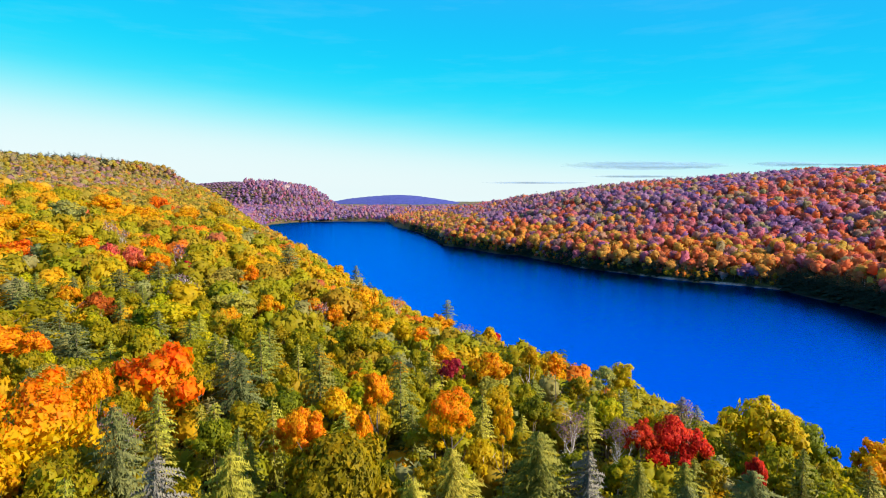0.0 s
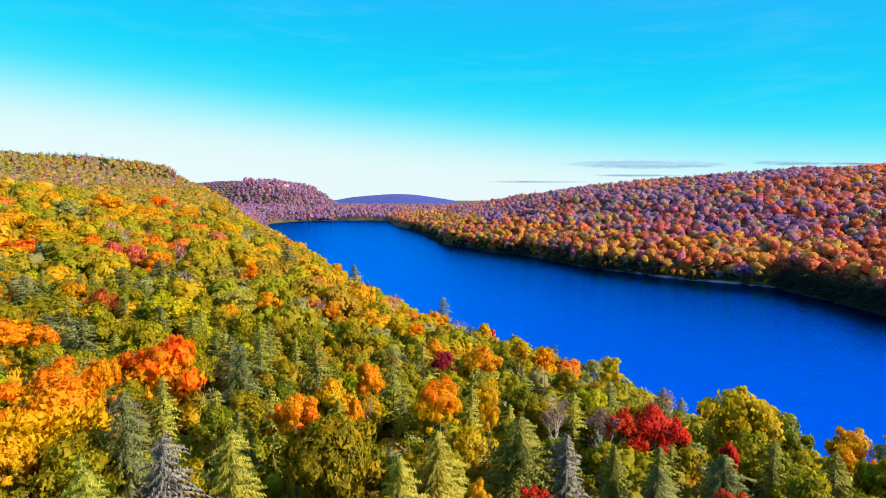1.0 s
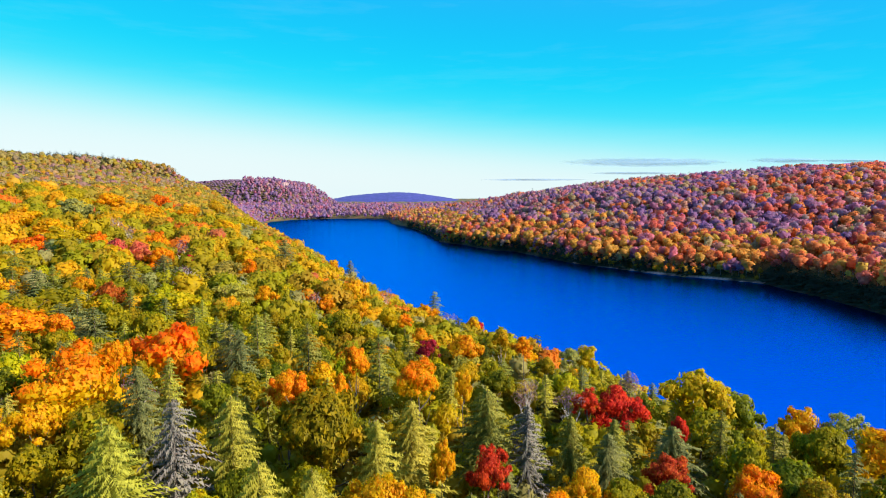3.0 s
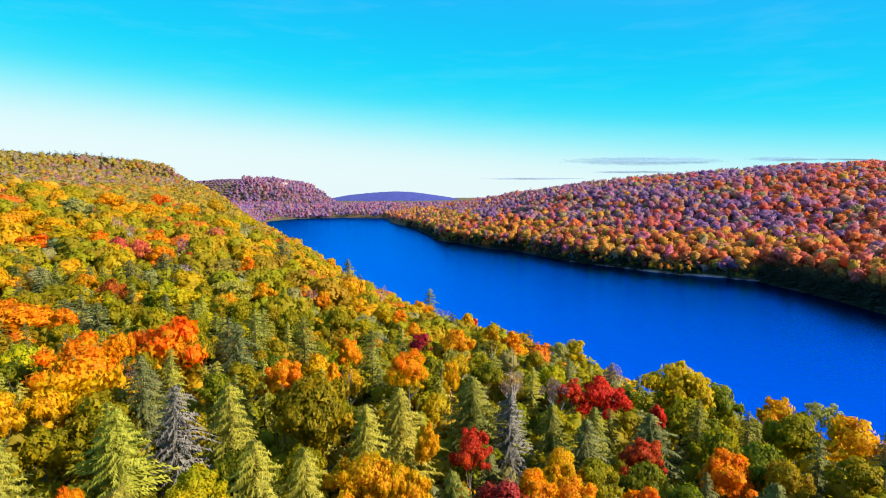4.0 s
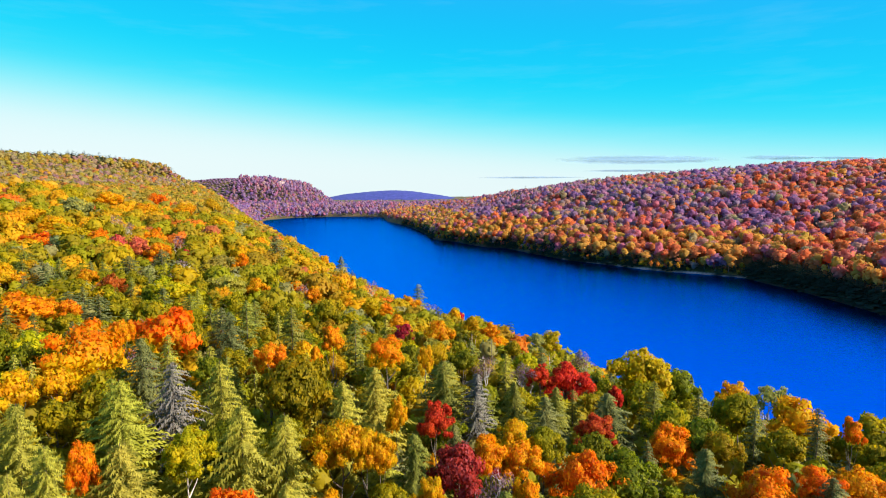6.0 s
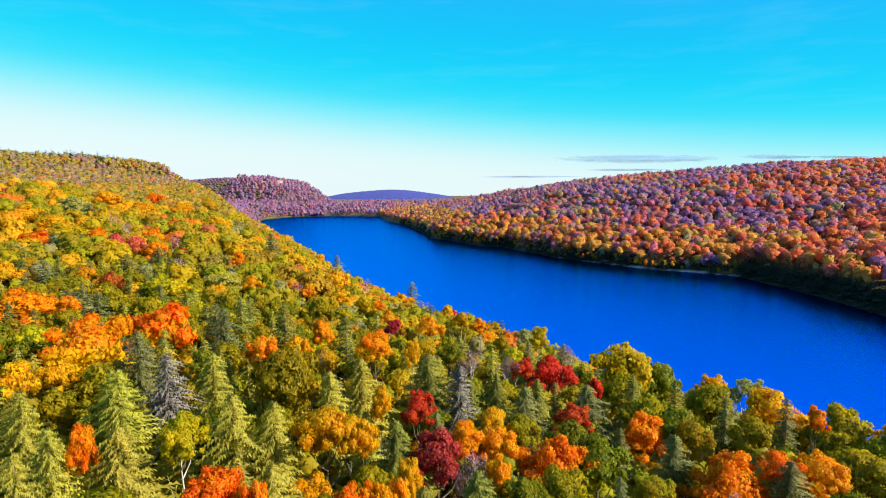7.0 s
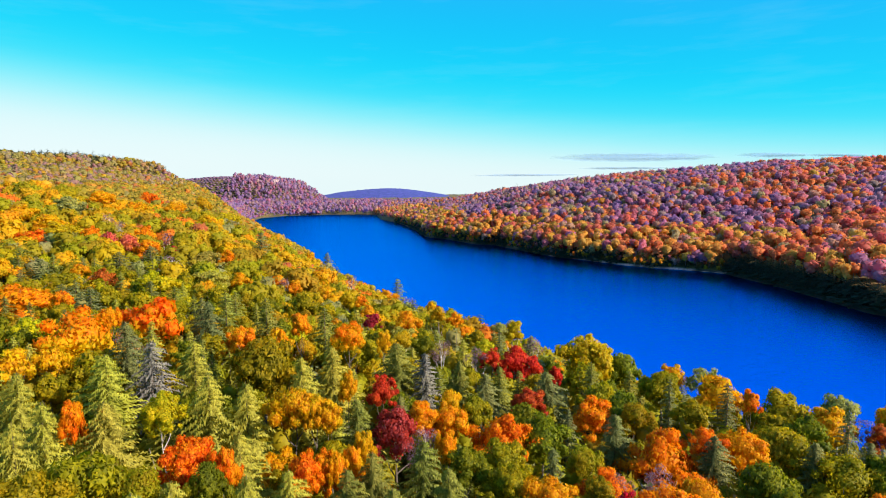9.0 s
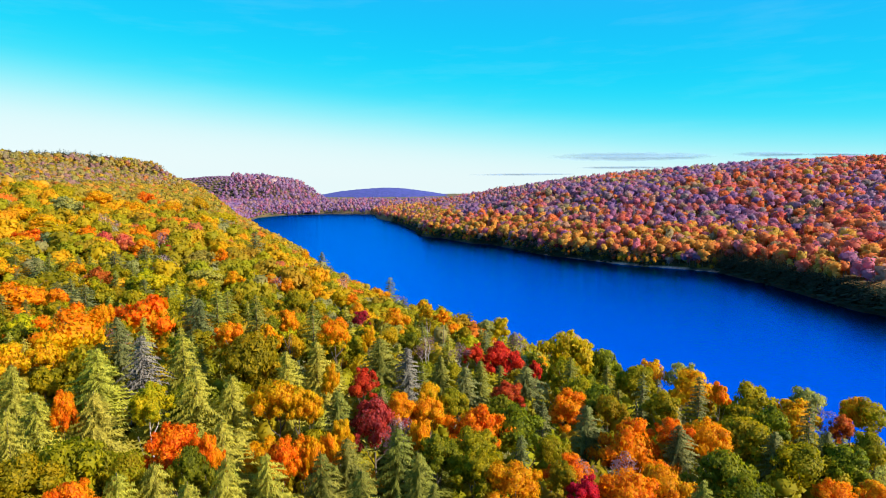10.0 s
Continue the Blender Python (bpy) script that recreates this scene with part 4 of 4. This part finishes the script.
def woods(name, label, p, pick, gap, levels, firs, seed, tall=(0.8, 1.05), even=0.2):
    """One stretch of far woodland as one mesh: the trees at p, each with the tone that pick names for it."""
    rng = np.random.default_rng(seed)
    ground = height(p[:, 0], p[:, 1])
    tones = [pick(x, y, z, rng) for (x, y), z in zip(p, ground)]
    vs, fs, cs, ns, base = [], [], [], [], 0
    choice = rng.integers(0, 12, len(p))
    turn, wide = rng.uniform(0, 6.28, len(p)), gap * rng.uniform(1.45, 2.0, len(p))
    stretch = rng.uniform(*tall, len(p))
    wide = wide * np.interp(way_to(LEFT_SHORE, p[:, 0], p[:, 1]), [0, 45], [0.5, 1])
    shade = rng.uniform(0.9, 1.1, len(p))
    for is_fir, shapes in ((False, levels), (True, firs)):
        for s, (v, f, crown, n) in enumerate(shapes):
            mine = [q for q in range(len(p)) if (tones[q] in ("spruce", "fir")) == is_fir and choice[q] % len(shapes) == s]
            if not mine:
                continue
            c, sn = np.cos(turn[mine])[:, None], np.sin(turn[mine])[:, None]
            w = (wide[mine] * (0.9 if is_fir else 1.0))[:, None]
            h = (wide[mine] * stretch[mine] * (1.2 if is_fir else 1.0))[:, None]
            x = (v[:, 0] * c - v[:, 1] * sn) * w + p[mine, 0][:, None]
            y = (v[:, 0] * sn + v[:, 1] * c) * w + p[mine, 1][:, None]
            z = v[:, 2] * h + ground[mine][:, None]
            ns.append(np.stack([n[:, 0] * c - n[:, 1] * sn, n[:, 0] * sn + n[:, 1] * c, n[:, 2] + 0 * c], -1).reshape(-1, 3))
            vs.append(np.stack([x, y, z], -1).reshape(-1, 3))
            fs.append((f[None] + (base + np.arange(len(mine)) * len(v))[:, None, None]).reshape(-1, 3))
            tone = np.array([PALETTE[tones[q]] for q in mine]) * shade[mine][:, None] * rng.uniform(0.9, 1.1, (len(mine), 3))
            if not is_fir:
                tone = tone * (1 - even) + tone.mean(0) * even
            col = np.repeat(tone[:, None], len(v), 1)
            col[:, crown:] = (0.05, 0.04, 0.03) if is_fir else (0.30, 0.24, 0.21)
            cs.append(np.concatenate([col.reshape(-1, 3), np.ones((len(mine) * len(v), 1))], 1))
            base += len(mine) * len(v)
    me = mesh_of(name, np.concatenate(vs), np.concatenate(fs), FOREST, normals=np.concatenate(ns))
    layer = me.color_attributes.new("tone", "FLOAT_COLOR", "POINT")
    layer.data.foreach_set("color", np.concatenate(cs).astype(np.float32).ravel())
    tagged(new(name, me), label, "forest", kind="stuff")


def along(line, gap):
    out = []
    for (ax, ay), (bx, by) in zip(line[:-1], line[1:]):
        n = max(int(math.hypot(bx - ax, by - ay) / gap), 1)
        out += [(ax + (bx - ax) * k / n, ay + (by - ay) * k / n) for k in range(n)]
    return np.array(out)


def drift(x, y, scale, seed):
    return noise.noise((x / scale + seed, y / scale - seed, seed * 0.37))


def weighted(rng, **odds):
    names = list(odds)
    w = np.maximum(np.array([odds[n] for n in names], float), 0)
    return names[int(rng.choice(len(names), p=w / w.sum()))]


def left_pick(x, y, z, rng):
    a, b = drift(x, y, 60, 3.1), drift(x, y, 38, 8.7)
    if z > 100 and y > 640 and rng.uniform() < 0.7:
        return "spruce"
    if z > 62:
        return weighted(rng, sage=4 + 4 * a, lime=2.5 + 4 * a, tan=2, mauve=2 - 3 * a, rust=1.2 - 3 * b, bronze=2, grey=2, gold=0.6 + 2 * b, fir=0.8)
    return weighted(rng, olive=3 + 5 * a, lime=4, yellow=3.4 + 7 * b, gold=3.4 + 8 * b, orange=1.0 - 3 * a, rust=0.2 - 1.5 * a, bronze=1.6 - 3 * b, sage=0.9, fir=0.3 - 2 * b)


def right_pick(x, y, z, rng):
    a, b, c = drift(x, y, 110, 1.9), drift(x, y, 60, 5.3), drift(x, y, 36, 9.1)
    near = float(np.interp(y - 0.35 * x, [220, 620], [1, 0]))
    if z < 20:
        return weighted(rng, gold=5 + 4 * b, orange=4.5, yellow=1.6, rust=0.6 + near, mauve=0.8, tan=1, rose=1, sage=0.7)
    # with distance, more trees take the haze-coloured purples
    return weighted(rng, orange=0.8 + 4.0 * near + 5 * a, rust=1.0 + 3.5 * near + 3 * a, rose=2.2 + a, haze_lilac=2.8 * (1 - near) - 4 * a, mauve=2.0 - 2 * a, gold=0.1 + 4.5 * b - 0.01 * z, sage=0.9 - 5 * c,
                    grey=0.9, haze_plum=1.6 + 1.2 * (1 - near) - 5 * a, spruce=0.28 - 1.5 * c, tan=0.7 + 1.0 * (1 - near), red=1.2 * near, yellow=1.5 * b - 0.01 * z)


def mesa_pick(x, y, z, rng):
    # haze put into the leaf colour, bluer the higher up the hill
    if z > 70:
        return weighted(rng, haze_violet=7, haze_plum=1.5, haze_lilac=1)
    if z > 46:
        return weighted(rng, haze_lilac=4, haze_violet=3, mauve=1, rose=0.6)
    return weighted(rng, haze_lilac=4, tan=2.4, rose=1.4, sage=1.2, mauve=1.5)


def flat_pick(x, y, z, rng):
    # many of these trees get a haze-tinted tone, being far off
    return weighted(rng, rose=2, haze_lilac=4, tan=2, mauve=2, haze_plum=1, spruce=1.2 if y < 1400 else 0.4)


low_stock, tiny_stock = stock(40, 0.10, 3), stock(9, 0.16, 1)
low_firs = fir_stock(14, 1)

p = scatter(rng, -330, 140, NEAR_LIMIT, 260, 6.5)
p = p[dry(p) & (p[:, 0] > -0.86 * (p[:, 1] + 36) - 6)]
free = np.array([all((x - a) ** 2 + (y - b) ** 2 > (c + 1.4) ** 2 for a, b, c in taken) for x, y in p])
woods("slope_woods", "mixed yellow, olive and orange woods on the near hillside", p[free], left_pick, 7.4, stock(350, 0.040, 10), fir_stock(50, 3), 11, (0.68, 0.9))
p = scatter(rng, -640, 60, 260, 930, 7.0)
p = p[dry(p) & (p[:, 0] > -0.86 * (p[:, 1] + 36) - 6) & (height(p[:, 0], p[:, 1]) < 104)]
p = p[(p[:, 0] > np.interp(p[:, 1], [q for _, q in RIDGE], [q for q, _ in RIDGE]) - 45)]
free = np.array([all((x - a) ** 2 + (y - b) ** 2 > (c + 1.4) ** 2 for a, b, c in taken if b > 240) for x, y in p])
woods("hillside_woods", "yellow, olive and bronze woods climbing to a cliff", p[free], left_pick, 7.8, stock(38, 0.09, 2), fir_stock(14, 2), 12, (0.7, 0.92), 0.5)
p = scatter(rng, -60, 620, 200, 760, 8.4)
p = p[dry(p, 3) & (way_to(RIGHT_SHORE, p[:, 0], p[:, 1]) < way_to(LEFT_SHORE, p[:, 0], p[:, 1])) & (p[:, 0] < 0.84 * (p[:, 1] + 36) + 20)]
p = p[(p[:, 1] > 405) | (way_to(RIGHT_SHORE, p[:, 0], p[:, 1]) > 10)]
woods("lakeside_woods", "orange, red and mauve autumn woods above the lake, partly haze-tinted", p, right_pick, 8.8, stock(66, 0.074, 4), low_firs, 13, even=0.3)
p = scatter(rng, -120, 900, 760, 1500, 8.6)
p = p[dry(p, 3) & (way_to(RIGHT_SHORE, p[:, 0], p[:, 1]) < np.minimum(way_to(LEFT_SHORE, p[:, 0], p[:, 1]), 640)) & (p[:, 0] < 0.84 * (p[:, 1] + 36))]
woods("ridge_woods", "rust and mauve autumn woods along the ridge, haze-tinted", p, right_pick, 8.2, tiny_stock, fir_stock(8, 1), 14, even=0.4)
p = scatter(rng, -1000, -250, 930, 1620, 9.4)
p = p[dry(p, 4) & (p[:, 0] > -0.7 * p[:, 1])]
woods("mesa_woods", "mauve and tan woods on a flat-topped hill, coloured by haze", p, mesa_pick, 10.5, stock(7, 0.07, 1), fir_stock(8, 1), 15, (0.2, 0.27), 0.88)
p = scatter(rng, -520, -250, 900, 1300, 7.5)
p = p[dry(p, 2) & (way_to(LEFT_SHORE, p[:, 0], p[:, 1]) < 130)]
woods("cove_woods", "tan and rose woods round the end of the lake", p, flat_pick, 8.5, stock(20, 0.13, 3), fir_stock(8, 1), 42, (0.7, 0.95), 0.4)
p = scatter(rng, -520, 420, 1240, 1800, 14)
p = p[dry(p, 3) & (way_to(FAR_SHORE, p[:, 0], p[:, 1]) < 900)]
woods("far_shore_woods", "rose and rust woods on the flat beyond the lake", p, flat_pick, 10, tiny_stock, fir_stock(8, 1), 16, (0.8, 1.1), 0.5)

# dark spruces along the crest of the hill above the cliff
crest = along([(-500, 600), (-478, 690), (-462, 770), (-438, 850), (-424, 882)], 3.4)
p = np.concatenate([crest + np.array([d, 0]) + rng.uniform(-2, 2, crest.shape) for d in (-16, -9, -2, 6)])
woods("crest_spruces", "dark spruces fringing the crest above the cliff", p, lambda x, y, z, r: "spruce" if r.uniform() < 0.85 else "sage", 3.0, low_stock, fir_stock(18, 1), 41, (1.3, 2.0))

# undergrowth between the near trees and along the far shore
def shrub_pick(x, y, z, rng):
    return weighted(rng, olive=6, bronze=2, lime=4, gold=1.0, sage=1.5, fir=0.6)


def bank_pick(x, y, z, rng):
    return weighted(rng, bronze=3, orange=2.5, gold=2, rust=1.5, fir=2.5, grey=1, rose=1, spruce=3)


p = scatter(rng, -130, 150, -12, NEAR_LIMIT, 4.3)
p = np.concatenate([p, scatter(rng, -170, 60, NEAR_LIMIT, 205, 5.6)])
p = p[dry(p, 1.5) & (p[:, 0] > -0.80 * (p[:, 1] + 36) - 4) & (p[:, 0] < 0.80 * (p[:, 1] + 36) + 36)]
woods("undergrowth", "olive and bronze undergrowth between the near trees", p, shrub_pick, 4.1, stock(110, 0.048, 4), fir_stock(22, 2), 31, (0.8, 1.25))
p = along(RIGHT_SHORE, 3.2)
p = p[(p[:, 1] > 398) & (p[:, 1] < 1000)]
p = np.concatenate([p + np.array([0.86, 0.5]) * d + rng.uniform(-1, 1, p.shape) for d in (1.2, 4.5, 8.0)])
woods("shore_thicket", "bronze and orange bushes along the far shore", p[dry(p, 0.8)], bank_pick, 3.6, stock(24, 0.16, 2), low_firs, 32, (0.7, 1.3))
# woods behind the camera and beyond the sides of its view
p = np.concatenate([scatter(rng, -280, 190, -170, NEAR_LIMIT, 8.5), scatter(rng, 255, 620, -120, 200, 11)])
p = p[dry(p, 3) & ((p[:, 1] < -14) | (p[:, 0] < -0.80 * (p[:, 1] + 36) - 8) | (p[:, 0] > 0.80 * (p[:, 1] + 36) + 42))]
under = (p[:, 1] > -80) & (abs(p[:, 0]) < 110)
woods("outer_woods", "mixed autumn woods round the hillside", p[~under], left_pick, 8.5, stock(30, 0.12, 3), low_firs, 33)
woods("flyover_woods", "mixed autumn woods under the hilltop", p[under], left_pick, 8.5, stock(420, 0.036, 12), fir_stock(60, 4), 34)

# near-black spruces at the water's edge under the far woods, standing in for shade
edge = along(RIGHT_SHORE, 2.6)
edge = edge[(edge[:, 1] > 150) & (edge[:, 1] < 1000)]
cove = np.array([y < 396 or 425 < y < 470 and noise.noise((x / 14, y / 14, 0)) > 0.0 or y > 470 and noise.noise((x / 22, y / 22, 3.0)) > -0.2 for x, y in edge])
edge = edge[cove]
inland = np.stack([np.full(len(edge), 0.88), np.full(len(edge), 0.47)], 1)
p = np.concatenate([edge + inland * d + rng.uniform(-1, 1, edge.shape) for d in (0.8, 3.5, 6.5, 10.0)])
woods("shore_spruces", "dark spruces added as the shade along the lake shore", p[dry(p, 0.4)], lambda x, y, z, r: "spruce", 5.2, low_stock, fir_stock(24, 1), 21, (0.6, 0.85))


# ---- clouds: thin grey streaks low over the ridge ----
def cloud_stuff():
    m, nodes, links = material("thin_cloud")
    out = nodes.new("ShaderNodeOutputMaterial")
    at = nodes.new("ShaderNodeTexCoord")
    shape_of = add(nodes, "ShaderNodeMapping", Scale=(3.0, 1.0, 1.4))
    links.new(at.outputs["Object"], shape_of.inputs["Vector"])
    puffs = add(nodes, "ShaderNodeTexNoise", Scale=1.3, Detail=7.0, Roughness=0.62)
    links.new(shape_of.outputs[0], puffs.inputs["Vector"])
    split = nodes.new("ShaderNodeSeparateXYZ")
    links.new(at.outputs["Object"], split.inputs[0])
    along_it = nodes.new("ShaderNodeMath")
    along_it.operation = "MULTIPLY"
    links.new(split.outputs["X"], along_it.inputs[0])
    links.new(split.outputs["X"], along_it.inputs[1])
    across_it = nodes.new("ShaderNodeMath")
    across_it.operation = "MULTIPLY"
    links.new(split.outputs["Z"], across_it.inputs[0])
    links.new(split.outputs["Z"], across_it.inputs[1])
    spread = nodes.new("ShaderNodeMath")
    links.new(along_it.outputs[0], spread.inputs[0])
    links.new(across_it.outputs[0], spread.inputs[1])
    fade = nodes.new("ShaderNodeMath")
    fade.operation = "MULTIPLY"
    fade.inputs[1].default_value = 0.55
    links.new(spread.outputs[0], fade.inputs[0])
    soft = nodes.new("ShaderNodeMath")
    soft.operation = "SUBTRACT"
    links.new(puffs.outputs["Fac"], soft.inputs[0])
    links.new(fade.outputs[0], soft.inputs[1])
    cover = nodes.new("ShaderNodeMapRange")
    cover.inputs["From Min"].default_value, cover.inputs["From Max"].default_value = 0.0, 0.36
    cover.inputs["To Max"].default_value = 0.38
    links.new(soft.outputs[0], cover.inputs["Value"])
    clear = nodes.new("ShaderNodeBsdfTransparent")
    body = nodes.new("ShaderNodeBsdfDiffuse")
    body.inputs["Color"].default_value = (0.26, 0.38, 0.56, 1)
    mix = nodes.new("ShaderNodeMixShader")
    links.new(cover.outputs[0], mix.inputs["Fac"])
    links.new(clear.outputs[0], mix.inputs[1])
    links.new(body.outputs[0], mix.inputs[2])
    links.new(mix.outputs[0], out.inputs["Surface"])
    return m


CLOUD = cloud_stuff()


def cloud(x, y, z, long, thick, seed):
    """A lens-shaped streak of cloud, uneven along its length."""
    bm = bmesh.new()
    bmesh.ops.create_uvsphere(bm, u_segments=28, v_segments=14, radius=1.0)
    for v in bm.verts:
        k = 1 + 0.25 * noise.noise(Vector((v.co.x * 2.2 + seed, v.co.y, v.co.z * 2)))
        v.co = Vector((v.co.x, v.co.y * k, v.co.z * k))
    me = bpy.data.meshes.new("cloud")
    bm.to_mesh(me)
    bm.free()
    me.polygons.foreach_set("use_smooth", np.ones(len(me.polygons), bool))
    me.materials.append(CLOUD)
    ob = new("cloud", me)
    ob.matrix_basis = Matrix.Translation((x, y, z)) @ Matrix.Diagonal((long, 60, thick, 1))
    tagged(ob, "thin grey streak of cloud low over the ridge", "cloud", group="low clouds", kind="structure")


for row in ((1390, 3900, 240, 600, 34, 1), (2350, 3900, 250, 280, 20, 2), (2650, 3700, 238, 230, 12, 3), (1350, 4000, 168, 330, 10, 4), (700, 4300, 128, 420, 9, 5)):
    cloud(*row)
